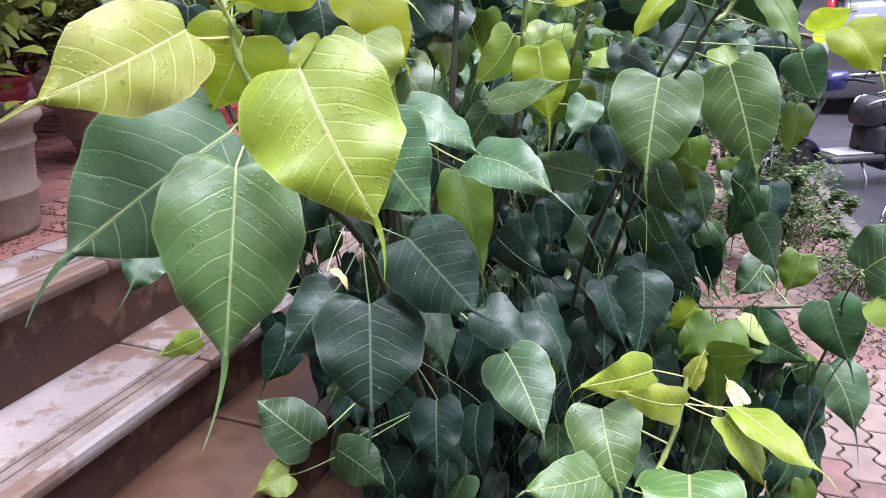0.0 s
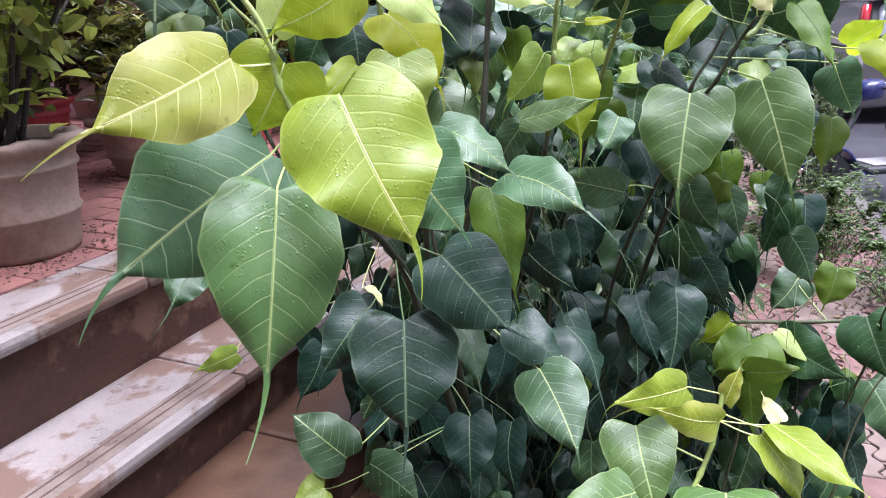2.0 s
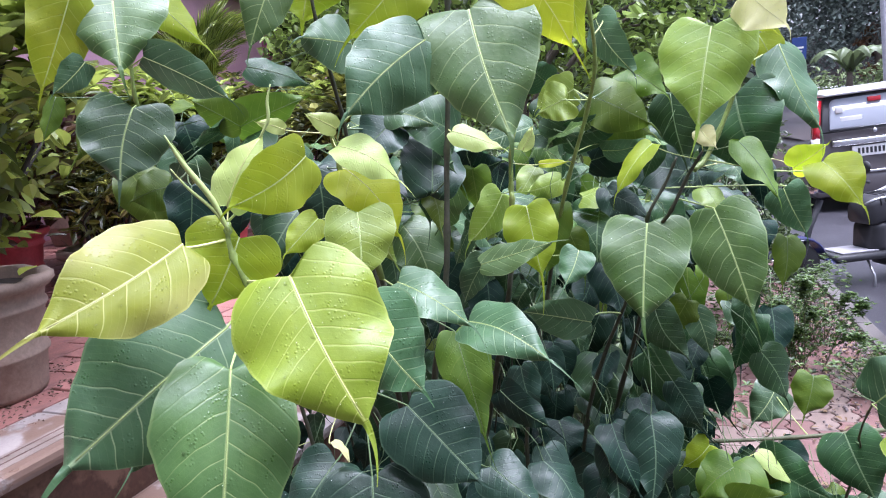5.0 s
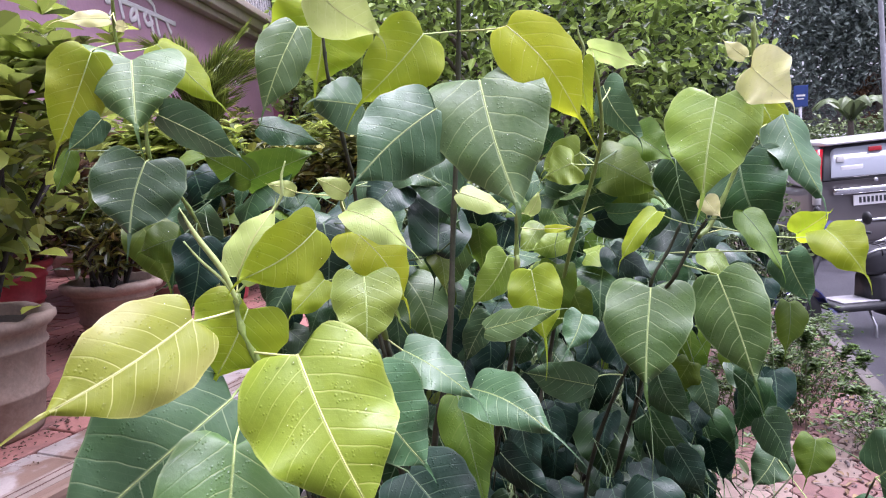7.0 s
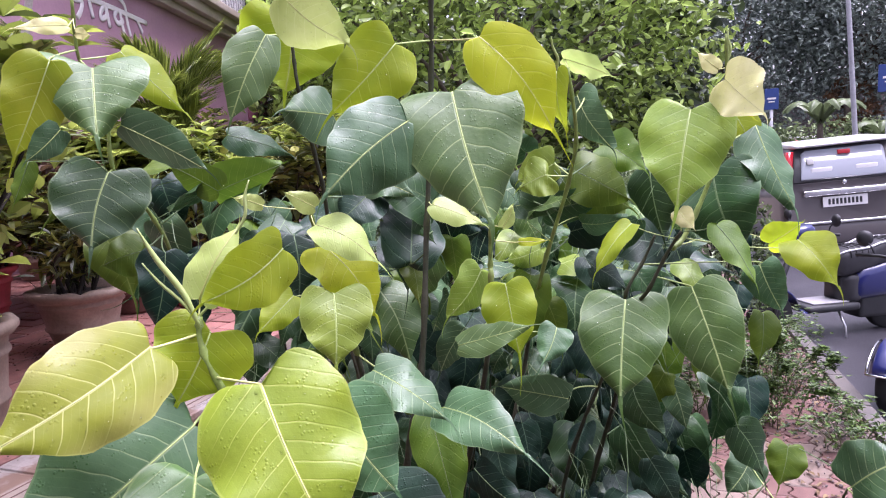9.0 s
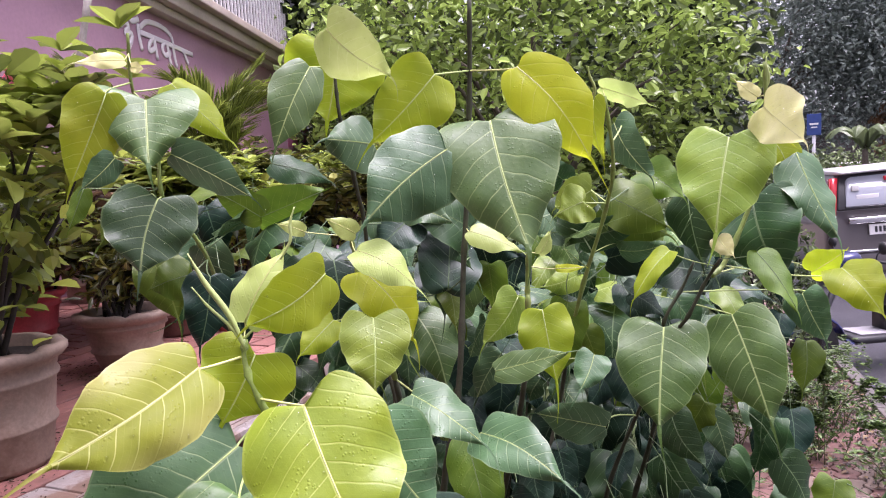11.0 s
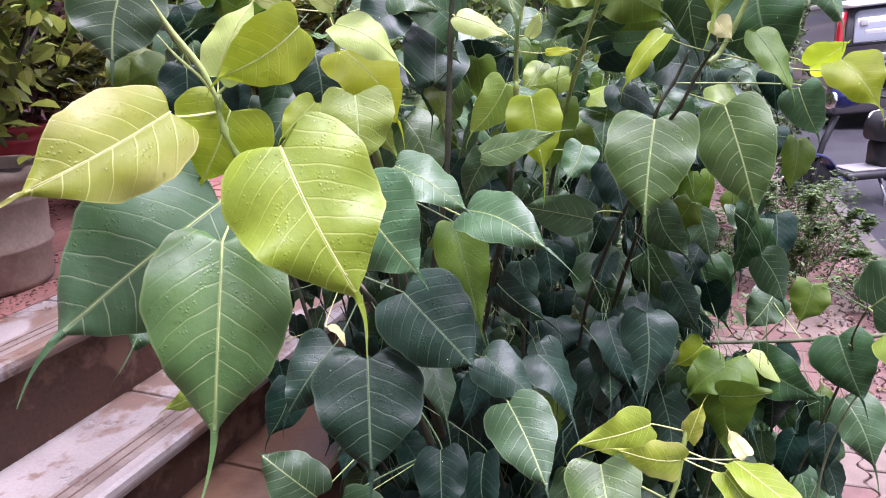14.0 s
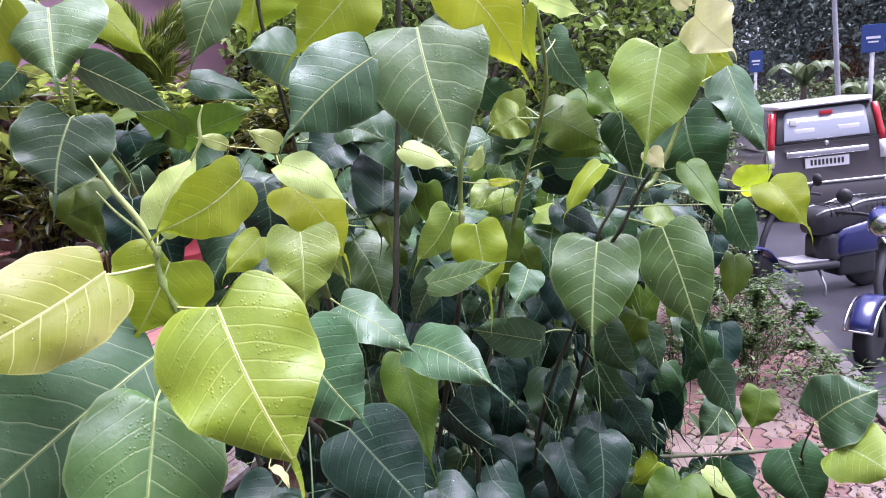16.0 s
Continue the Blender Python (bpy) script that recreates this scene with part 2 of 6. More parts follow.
LEAF = {
    "big_young": leaf_material("leaf_fresh_yellow_green", (0.262, 0.328, 0.026), (0.212, 0.280, 0.022), (0.56, 0.62, 0.16), 0.32, 0.30, spec=0.5),
    "young": leaf_material("leaf_young_yellow", (0.315, 0.375, 0.036), (0.262, 0.325, 0.030), (0.62, 0.63, 0.22), 0.34, 0.30, spec=0.5, rim=(0.60, 0.42, 0.28)),
    "yellow": leaf_material("leaf_bright_yellow", (0.58, 0.68, 0.022), (0.50, 0.62, 0.018), (0.66, 0.70, 0.16), 0.55, 0.34, spec=0.4, vein_amt=0.5),
    "lime": leaf_material("leaf_lime", (0.35, 0.435, 0.018), (0.28, 0.375, 0.015), (0.50, 0.56, 0.10), 0.55, 0.36, spec=0.4, vein_amt=0.6),
    "limeg": leaf_material("leaf_light_green", (0.27, 0.375, 0.042), (0.21, 0.315, 0.036), (0.46, 0.56, 0.20), 0.32, 0.31, spec=0.6),
    "mid": leaf_material("leaf_green", (0.100, 0.190, 0.042), (0.072, 0.148, 0.034), (0.42, 0.54, 0.23), 0.22, 0.30, spec=0.62),
    # paler copy of the green, sky light put into its colour
    "fresh": leaf_material("leaf_skylit_green", (0.124, 0.222, 0.066), (0.088, 0.174, 0.050), (0.45, 0.56, 0.23), 0.26, 0.30, spec=0.62, vein_amt=0.62),
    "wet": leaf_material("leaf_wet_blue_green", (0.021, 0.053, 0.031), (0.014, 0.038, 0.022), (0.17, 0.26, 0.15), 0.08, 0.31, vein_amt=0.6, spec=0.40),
    # darker copy of the green, shade put into its colour
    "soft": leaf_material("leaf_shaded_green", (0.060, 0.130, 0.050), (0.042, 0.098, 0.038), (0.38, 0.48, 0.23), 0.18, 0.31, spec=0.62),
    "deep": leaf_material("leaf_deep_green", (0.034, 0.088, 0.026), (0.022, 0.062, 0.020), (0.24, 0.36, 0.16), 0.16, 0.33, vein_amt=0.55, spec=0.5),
    "grey": leaf_material("leaf_greyish_green", (0.078, 0.162, 0.066), (0.055, 0.122, 0.050), (0.38, 0.48, 0.25), 0.18, 0.31, vein_amt=0.58, spec=0.52),
    # very dark blue-green: the bush's inner shade is part of this colour
    "dark": leaf_material("leaf_shade_dark_green", (0.009, 0.033, 0.020), (0.005, 0.021, 0.013), (0.10, 0.18, 0.10), 0.06, 0.36, vein_amt=0.55, spec=0.26),
    "olive": leaf_material("leaf_olive", (0.12, 0.20, 0.015), (0.08, 0.15, 0.012), (0.26, 0.33, 0.07), 0.40, 0.40, vein_amt=0.45),
    "pale": leaf_material("leaf_pale_new", (0.54, 0.66, 0.22), (0.47, 0.60, 0.16), (0.66, 0.72, 0.36), 0.40, 0.26, vein_amt=0.4),
    "cream": leaf_material("leaf_cream_new", (0.84, 0.82, 0.44), (0.78, 0.78, 0.32), (0.80, 0.76, 0.50), 0.40, 0.2, vein_amt=0.4),
}
KIND_WORDS = {"big_young": "fresh yellow-green", "young": "young yellow, pink-edged", "yellow": "bright yellow-green", "lime": "lime green", "limeg": "light green", "mid": "green", "fresh": "sky-lit green", "wet": "wet dark blue-green",
              "soft": "shaded green", "deep": "deep green", "grey": "greyish green", "dark": "dark blue-green", "olive": "olive", "pale": "pale new", "cream": "cream-coloured new"}
RIB = {k: plain("rib_" + k, c, 0.45, vary=0.1, bump=0) for k, c in (("bright", (0.68, 0.70, 0.28)), ("green", (0.42, 0.52, 0.18)), ("dull", (0.13, 0.20, 0.085)))}
RIB_OF = {"big_young": "bright", "young": "bright", "yellow": "bright", "pale": "bright", "cream": "bright", "lime": "green", "limeg": "green", "mid": "green", "fresh": "green", "wet": "dull",
          "soft": "green", "deep": "dull", "grey": "green", "dark": "dull", "olive": "dull"}
STEM_MAT = {"stem": plain("bark_green_brown", (0.040, 0.045, 0.022), 0.65, vary=0.4, scale=60, fine=300, stain=(0.075, 0.068, 0.05)),
            "shoot": plain("bark_fresh_green", (0.22, 0.30, 0.07), 0.5, vary=0.25, scale=60, fine=300, stain=(0.16, 0.12, 0.06)),
            "twig": plain("bark_twig", (0.10, 0.11, 0.05), 0.6, vary=0.35, scale=60, fine=300)}
water = Nodes("rain_water")
clear, shine, film = water.add("ShaderNodeBsdfTransparent"), water.add("ShaderNodeBsdfGlossy"), water.add("ShaderNodeMixShader")
clear.inputs["Color"].default_value, shine.inputs["Roughness"].default_value = (0.96, 0.97, 0.96, 1), 0.03
glance = water.add("ShaderNodeFresnel")
glance.inputs["IOR"].default_value = 1.4
water.link(glance.outputs[0], film.inputs[0])
water.link(clear.outputs[0], film.inputs[1])
water.link(shine.outputs[0], film.inputs[2])
water.link(film.outputs[0], water.out.inputs["Surface"])
WATER = water.mat

M_ASPHALT = plain("wet_asphalt", (0.042, 0.040, 0.048), 0.42, vary=0.35, scale=2.0, fine=160, bump=0.5, dist=0.006, stain=(0.07, 0.066, 0.075))
M_SOIL = plain("damp_soil", (0.028, 0.018, 0.012), 0.9, vary=0.5, scale=9, fine=70, bump=0.9, dist=0.02, stain=(0.05, 0.036, 0.022))
M_BED = plain("paver_bedding", (0.10, 0.075, 0.06), 0.9, vary=0.4, scale=8, fine=120, bump=0.6, dist=0.01)
M_RED_PAVER = plain("paver_red", (0.175, 0.092, 0.080), 0.5, vary=0.3, scale=9, fine=160, bump=0.4, stain=(0.11, 0.075, 0.058), stain_amt=0.65, random_tone=0.3)
M_CREAM_PAVER = plain("paver_cream", (0.20, 0.145, 0.118), 0.5, vary=0.22, scale=14, fine=160, bump=0.4, stain=(0.2, 0.15, 0.13), random_tone=0.25)
M_BRICK = plain("terrace_brick", (0.27, 0.118, 0.098), 0.55, vary=0.3, scale=10, fine=150, bump=0.5, stain=(0.075, 0.045, 0.038), stain_amt=0.75, random_tone=0.35)
M_KERB = plain("kerb_stone", (0.11, 0.098, 0.092), 0.75, vary=0.3, scale=6, fine=100, bump=0.5, stain=(0.15, 0.13, 0.11))
M_BAND = plain("wet_tread_edge", (0.205, 0.165, 0.142), 0.3, vary=0.3, scale=14, fine=150, bump=0.3, stain=(0.09, 0.062, 0.048), stain_amt=0.6)
M_MARBLE = plain("worn_marble", (0.272, 0.238, 0.222), 0.30, vary=0.22, scale=8, fine=150, bump=0.25, stain=(0.150, 0.092, 0.066), stain_amt=0.9, edge=(0.47, 0.53))
M_RISER = plain("red_brown_stone", (0.058, 0.025, 0.014), 0.8, vary=0.35, scale=9, fine=120, bump=0.3, stain=(0.165, 0.090, 0.058), stain_amt=0.8, edge=(0.50, 0.58))
M_WETSTONE = plain("wet_brown_marble", (0.080, 0.041, 0.025), 0.38, vary=0.34, scale=6, fine=140, bump=0.15, stain=(0.155, 0.090, 0.055), stain_amt=0.75)
M_GROOVE = plain("groove_dirt", (0.10, 0.055, 0.045), 0.85, vary=0.3)
M_PINK = plain("pink_paint", (0.42, 0.24, 0.32), 0.6, vary=0.12, scale=1.5, fine=40, bump=0.15, stain=(0.36, 0.15, 0.2), stain_amt=0.4)
M_LEDGE = plain("beige_moulding", (0.48, 0.40, 0.35), 0.6, vary=0.15, scale=3, fine=50)
M_DARKWALL = plain("dark_grille", (0.03, 0.025, 0.025), 0.6, vary=0.3)
M_WHITE = plain("white_paint", (0.80, 0.78, 0.76), 0.5, vary=0.06, scale=6, bump=0.1)
M_CURTAIN = plain("white_curtain", (0.62, 0.60, 0.62), 0.8, vary=0.2, scale=20)
# dark so that the added wall throws little light back
M_DARKSTONE = plain("light_block_stone", (0.12, 0.07, 0.055), 0.7, vary=0.3, stain=(0.2, 0.15, 0.12))

# ---- ground, road, pavement ----
KERB0, KERB_DIR = Vector((2.565, 3.66, 0)), Vector((0.30, 0.954, 0)).normalized()
KERB_OUT = Vector((KERB_DIR.y, -KERB_DIR.x, 0))
KM = Matrix(((KERB_DIR.x, -KERB_OUT.x, 0, KERB0.x), (KERB_DIR.y, -KERB_OUT.y, 0, KERB0.y), (0, 0, 1, 0), (0, 0, 0, 1)))  # x along the kerb, y towards the garden

bm = bmesh.new()
sheet(bm, 24, 24, lambda u, v: Vector(((u - 0.5) * 1200, (v - 0.5) * 1200, -0.16)))
tagged(mesh_ob("ground", bm, M_ASPHALT), "flat grey ground reaching to the horizon", "ground", kind="structure")
bm = bmesh.new()
sheet(bm, 60, 14, lambda u, v: KM @ Vector((-20 + 60 * u, -0.10 - 11 * v, -0.12 - 0.03 * v + 0.004 * noise.noise(Vector((u * 60, v * 12, 0))))))
tagged(mesh_ob("road", bm, M_ASPHALT), "wet dark grey asphalt road", "road", kind="structure")
bm = bmesh.new()
box(bm, (-20, 0.0, -0.2), (40, 6.5, -0.022), m=KM)
pavement = tagged(mesh_ob("pavement", bm, M_BED, False), "pavement of red and cream interlocking pavers", "pavement", kind="structure")
kerb = tagged(new("kerb"), "grey stone kerb along the road", "kerb", kind="structure")
for i in range(-6, 20):
    bm = bmesh.new()
    box(bm, (i * 0.6 + 0.006, -0.11, -0.2), (i * 0.6 + 0.594, -0.004, 0.012 + 0.006 * rnd.random()), 0.012, KM)
    part("kerbstone", bm, M_KERB, kerb, smooth=False)

# ---- the raised terrace and its steps ----
ST = Matrix.Translation((-0.82, 1.259, 0)) @ Matrix.Rotation(radians(67.4), 4, "Z")  # x along the steps, y into the terrace
STEP_TOPS = ((1.10, 0.0), (0.90, -0.232), (0.76, -0.455), (0.60, -0.68), (0.44, -0.90), (0.28, -1.13), (0.12, -1.36))


def step_slab(name, lo, hi, mat_, parent, bevel=0.006):
    bm = bmesh.new()
    box(bm, lo, hi, bevel, ST)
    return part(name, bm, mat_, parent, smooth=False)


stairs = tagged(new("entrance_stairs"), "worn pale marble steps with red-brown stone risers", "stairs", kind="structure")
depth_before = 0.20
for k, (top, edge) in enumerate(STEP_TOPS):
    back = depth_before
    if k < 4:
        for x0, x1 in ((-1.9, -0.62), (-0.618, 0.30), (0.302, 1.15)):
            step_slab("tread", (x0, edge - 0.028, top - 0.032), (x1, back, top), M_MARBLE if k < 2 else M_WETSTONE, stairs, 0.013)
        if k < 2:
            step_slab("tread_edge_band", (-1.9, edge + 0.008, top - 0.01), (1.15, edge + 0.066, top + 0.0008), M_BAND, stairs, 0)
        for g in ((0.028, 0.052) if k < 2 else ()):
            step_slab("anti_slip_groove", (-1.9, edge + g, top - 0.01), (1.15, edge + g + 0.0035, top + 0.0016), M_GROOVE, stairs, 0)
    low = STEP_TOPS[k + 1][0] if k + 1 < len(STEP_TOPS) else 0.0
    if k < 4:
        for x0, x1 in ((-1.9, -0.30), (-0.298, 1.15)):
            step_slab("riser", (x0, edge - 0.002, low - 0.03), (x1, edge + 0.045, top - 0.033), M_RISER, stairs, 0.003)
    depth_before = edge + 0.002
bm = bmesh.new()
box(bm, (-8, 0.05, -0.15), (2.4, 9.5, 1.066), m=ST)
tagged(mesh_ob("floor", bm, M_BED, False), "raised terrace of small red pavers", "floor", kind="structure")
terrace = bpy.data.objects["floor"]

# ---- pink shop wall with its sign ----
WALL_ROT = Matrix.Translation((-2.26, 6.88, 0)) @ Matrix.Rotation(math.atan2(0.998, 0.0637), 4, "Z")  # x along the wall, away; y to the left, behind it
bm = bmesh.new()
box(bm, (-9, 0.0, 0.0), (9, 0.25, 3.2), m=WALL_ROT)
wall = tagged(mesh_ob("wall_west", bm, M_PINK, False), "magenta pink painted shop wall", "wall", kind="structure")
bm = bmesh.new()
for z0, z1, o in ((3.2, 3.27, 0.10), (3.27, 3.38, 0.18), (3.38, 3.46, 0.26)):
    box(bm, (-9, -o, z0 + 0.001), (9, 0.25, z1), 0.012, WALL_ROT)
tagged(mesh_ob("trim_ledge", bm, M_LEDGE, False), "beige stepped moulding above the pink wall", "moulding", kind="structure")
bm = bmesh.new()
box(bm, (-9, 0.12, 3.46), (9, 0.3, 5.2), m=WALL_ROT)
tagged(mesh_ob("wall_upper", bm, M_DARKWALL, False), "dark upper storey behind a grille", "wall", kind="structure")
grille = tagged(new("window_grille"), "white barred window on the dark upper storey", "window", kind="structure")
for i in range(40):
    bm = bmesh.new()
    x = -1.0 + i * 0.11
    box(bm, (x, 0.03, 3.47), (x + 0.03, 0.05, 4.9), m=WALL_ROT)
    part("bar", bm, M_CURTAIN, grille, smooth=False)
# unseen wall, added behind the camera to keep low light off the bush
bm = bmesh.new()
box(bm, (-4.2, -1.40, -0.16), (3.0, -1.15, 3.1))
tagged(mesh_ob("wall_south", bm, M_DARKSTONE, False), "added dark brown wall, out of view, holding low light off the bush", "wall", kind="structure")

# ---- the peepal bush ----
VIEWPOINT = Vector((0.03, 0.13, 1.67))  # about where the camera stands; the leaves are turned to face it
STEM_LINES = []
bush = thing("peepal_bush", "leafy peepal bush, wet from rain, growing beside the steps", "bush", at=Matrix.Translation((0.15, 1.4, 0.4)))
BUSH_INV = bush.matrix_basis.inverted()


Blade = collections.namedtuple("Blade", "length width fold bend curl phase tail peak fall arch skew left right twist")


def half_width(s, peak, fall):
    """The blade's half width along it, as a share of the greatest: broad at the base, widest at the peak, drawn out into the tip."""
    if s < peak:
        return max(0.06 * min(1.0, s * 8), (1 - (1 - s / peak) ** 2) ** 0.52)
    k = (s - peak) / (1 - peak)
    return 0.055 + 0.945 * max(0.0, 1 - k ** fall) ** 1.12


def peepal_stem(kind, r0, r1, *points):
    line = curve_points(points, 6)
    STEM_LINES.append(line)
    n = len(line)
    bm = bmesh.new()
    swell = [1.0 + (0.35 if i % 5 == 2 else 0.0) for i in range(n)]
    radii = [(r0 + (r1 - r0) * i / (n - 1)) * swell[i] for i in range(n)]
    green = max([2] + [i + 1 for i in range(n) if line[i].z > 1.44]) if kind == "shoot" and line[-1].z < 0.9 else n
    tube(bm, [BUSH_INV @ p for p in line[:green]], radii[:green], 8)
    part("stem", bm, STEM_MAT[kind], bush)
    if green < n - 1:
        # older wood further down, its dark bark also standing for the shade there
        bm = bmesh.new()
        tube(bm, [BUSH_INV @ p for p in line[green - 1:]], radii[green - 1:], 8)
        part("stem", bm, STEM_MAT["stem"], bush)


def blade_point(b, s, v):
    """A point of a blade in its own frame: x across, y along, z towards the light. s runs to 1 at the blade's end and to 2 at the tail's."""
    if s <= 1.0:
        hw = half_width(s, b.peak, b.fall) * b.width / 2 * (b.left if v > 0 else b.right)
        y = b.length * s - 0.80 * abs(v) * hw * (1 - s) ** 4
        x = v * hw
        z = b.fold * abs(x) * (1 - 0.3 * abs(v)) - b.bend * b.length * (s ** 1.6) + b.arch * b.length * math.sin(math.pi * s)
        z -= 0.07 * b.width * abs(v) ** 2.5
        z += b.twist * x * (s - 0.25)
        side = 1.7 if v > 0 else 0.0
        z += b.curl * b.width * v * v * (0.5 * math.sin(7.5 * s + b.phase + side) + 0.28 * math.sin(17 * s + 2 * b.phase + side))
        x += b.width * (0.017 * math.sin(8.5 * s + b.phase * 2.3 + side) + 0.011 * math.sin(19 * s + b.phase * 1.7) + 0.006 * math.sin(41 * s + b.phase)) * v * v * v * min(1.0, 4 * (1 - s) + 0.1)
        x += b.skew * b.length * math.sin(math.pi * s)
        return Vector((x, y, z))
    k = s - 1.0
    hw = b.width / 2 * (0.049 * (1 - k) ** 1.4 + 0.006)
    end = Vector((0, b.length, -b.bend * b.length))
    way = Vector((-b.skew * 2.5, 1, -0.6 * b.bend - 2.2 * b.arch))
    reach = math.hypot(b.tail.x, b.tail.y)
    c = end + way * (reach * 0.45) * (2 * k * (1 - k)) + b.tail * (k * k)
    return c + Vector((v * hw, 0, b.fold * abs(v) * hw))


def build_blade(bm, b, rows=30, cols=10):
    layer = bm.loops.layers.uv.verify()
    hem = bm.loops.layers.uv.new("margin")
    layer = bm.loops.layers.uv[0]
    ss = [(i / rows) ** 1.25 for i in range(rows + 1)] + [1 + (i + 1) / 8 for i in range(8)]
    grid = [[bm.verts.new(blade_point(b, s, -1 + 2 * j / cols)) for j in range(cols + 1)] for s in ss]
    for i in range(len(ss) - 1):
        for j in range(cols):
            f = bm.faces.new((grid[i][j], grid[i][j + 1], grid[i + 1][j + 1], grid[i + 1][j]))
            for loop, jj, s in zip(f.loops, (j, j + 1, j + 1, j), (ss[i], ss[i], ss[i + 1], ss[i + 1])):
                co = loop.vert.co
                loop[hem].uv = (jj / cols, 0.0)
                loop[layer].uv = (0.5 + (co.x - b.skew * b.length * math.sin(math.pi * s)) / b.width if s <= 1 else 1.06, co.y / b.length)
    return bm


def leaf_frame(base, end, roll, face):
    y = (end - base).normalized()
    z = face - base
    z = (z - y * z.dot(y)).normalized()
    x = y.cross(z)
    m = Matrix(((x.x, y.x, z.x, base.x), (x.y, y.y, z.y, base.y), (x.z, y.z, z.z, base.z), (0, 0, 0, 1)))
    return m @ Matrix.Rotation(radians(roll), 4, "Y")


def near_stem(p, reach):
    best, far = None, 1e9
    for line in STEM_LINES:
        for q in line:
            d = (q - p).length + (0.05 if q.z > p.z + 0.03 else 0.0)
            if d < far:
                best, far = q, d
    return best if best is not None and (best - p).length < reach else None


def rain_drop(bm, c, r, long):
    """A dome of water lying on a blade."""
    rings = []
    for k, z in ((1.0, -0.1), (0.9, 0.3), (0.55, 0.55)):
        rings.append([bm.verts.new(c + Vector((r * k * math.cos(a), r * long * k * math.sin(a), r * z))) for a in [math.pi * j / 4 for j in range(8)]])
    top = bm.verts.new(c + Vector((0, 0, 0.64 * r)))
    for lo, hi in zip(rings, rings[1:]):
        for j in range(8):
            bm.faces.new((lo[j], lo[(j + 1) % 8], hi[(j + 1) % 8], hi[j]))
    for j in range(8):
        bm.faces.new((rings[-1][j], rings[-1][(j + 1) % 8], top))


def peepal_leaf(kind, base, end, tail_end, width, roll, fold, peak=None, fall=None, arch=None, skew=None, left=1.0, right=1.0, curl=None, twist=None, phase=None, side=None, tilt=0.0):
    base = Vector(base)
    # tilt: how far the tip is drawn along its sight line towards the camera
    end, tail_end = [Vector(p).lerp(VIEWPOINT, tilt) for p in (end, tail_end)]
    # each leaf grows a little differently
    own = random.Random(kind + str(base))

    def pick(v, lo, hi):
        chance = own.uniform(lo, hi)
        return chance if v is None else v

    side = side if side is not None else (1 if own.random() < 0.5 else -1)
    m = leaf_frame(base, end, roll * side, VIEWPOINT)
    length = (end - base).length
    width *= 0.99
    ahead = (end - base).normalized()
    if (tail_end - end).length < 0.2 * length and ahead.z < 0.25:
        # the drip tip hangs down
        tail_end = end + (ahead * 0.7 + Vector((own.uniform(-0.25, 0.25), 0, -0.6))).normalized() * length * own.uniform(0.28, 0.42)
    tail = m.inverted() @ tail_end - Vector((0, length, 0))
    fold = fold if fold != 0.12 and fold != 0.15 else own.uniform(-0.22, 0.30)
    blade = Blade(length, width, fold, 0.0, pick(curl, 0.08, 0.19), pick(phase, 0, 6), tail, pick(peak, 0.27, 0.36), pick(fall, 1.65, 2.15), pick(arch, 0.0, 0.15), pick(skew, -0.045, 0.045), left, right, pick(twist, -0.35, 0.35))
    bm = build_blade(bmesh.new(), blade)
    leaf = part("leaf", bm, LEAF[kind], bush, KIND_WORDS[kind] + " heart-shaped leaf with a long drip tip")
    leaf.matrix_basis = BUSH_INV @ m
    big = width > 0.06
    # midrib
    bm = bmesh.new()
    steps = [0.0, 0.12, 0.25, 0.4, 0.55, 0.7, 0.85, 0.97]
    pts = [blade_point(blade, s, 0.0) + Vector((0, 0, 0.0002)) for s in steps]
    thick = 0.0015 * (width / 0.13) ** 0.5 if big else 0.0011
    tube(bm, pts, [max(0.00035, thick * 0.5 * (1 - 0.62 * min(1, s))) * (1 if s <= 1 else 0.7) for s in steps], 5)
    part("midrib", bm, RIB[RIB_OF[kind]], leaf)
    # petiole
    to = near_stem(base, 0.55)
    if to is None:
        to = base + Vector((0.02, 0.05, -0.05))
    inv = m.inverted()
    a, b = Vector((0, 0, 0)), inv @ to
    reach = b.length
    out = Vector((0, -0.12, -0.9)) * reach * 0.4
    rise = m.to_3x3().inverted() @ Vector((0, 0, 0.03 * reach))
    pts = []
    for i in range(9):
        k = i / 8
        pts.append(a * (1 - k) ** 2 + (out + rise) * (2 * k * (1 - k)) + b * k * k)
    bm = bmesh.new()
    tube(bm, pts, [(0.0010 if big else 0.0006) * (1 + 0.25 * i / 8) for i in range(9)], 6)
    part("petiole", bm, RIB[RIB_OF[kind]], leaf)
    # rain drops
    if width > 0.055 and (base - VIEWPOINT).length < 1.35:
        bm = bmesh.new()
        for i in range(110 if width > 0.1 else 55):
            s, v = rnd.uniform(0.04, 0.9), rnd.uniform(-0.9, 0.9)
            c = blade_point(blade, s, v)
            r = rnd.choice((0.0003, 0.0004, 0.0004, 0.0005, 0.0006, 0.0007, 0.0009, 0.0012))
            rain_drop(bm, c, r, rnd.uniform(0.9, 1.35))
        tagged(part("rain_drop_film", bm, WATER, leaf, "clear rain drops"), kind="stuff")
    return leaf


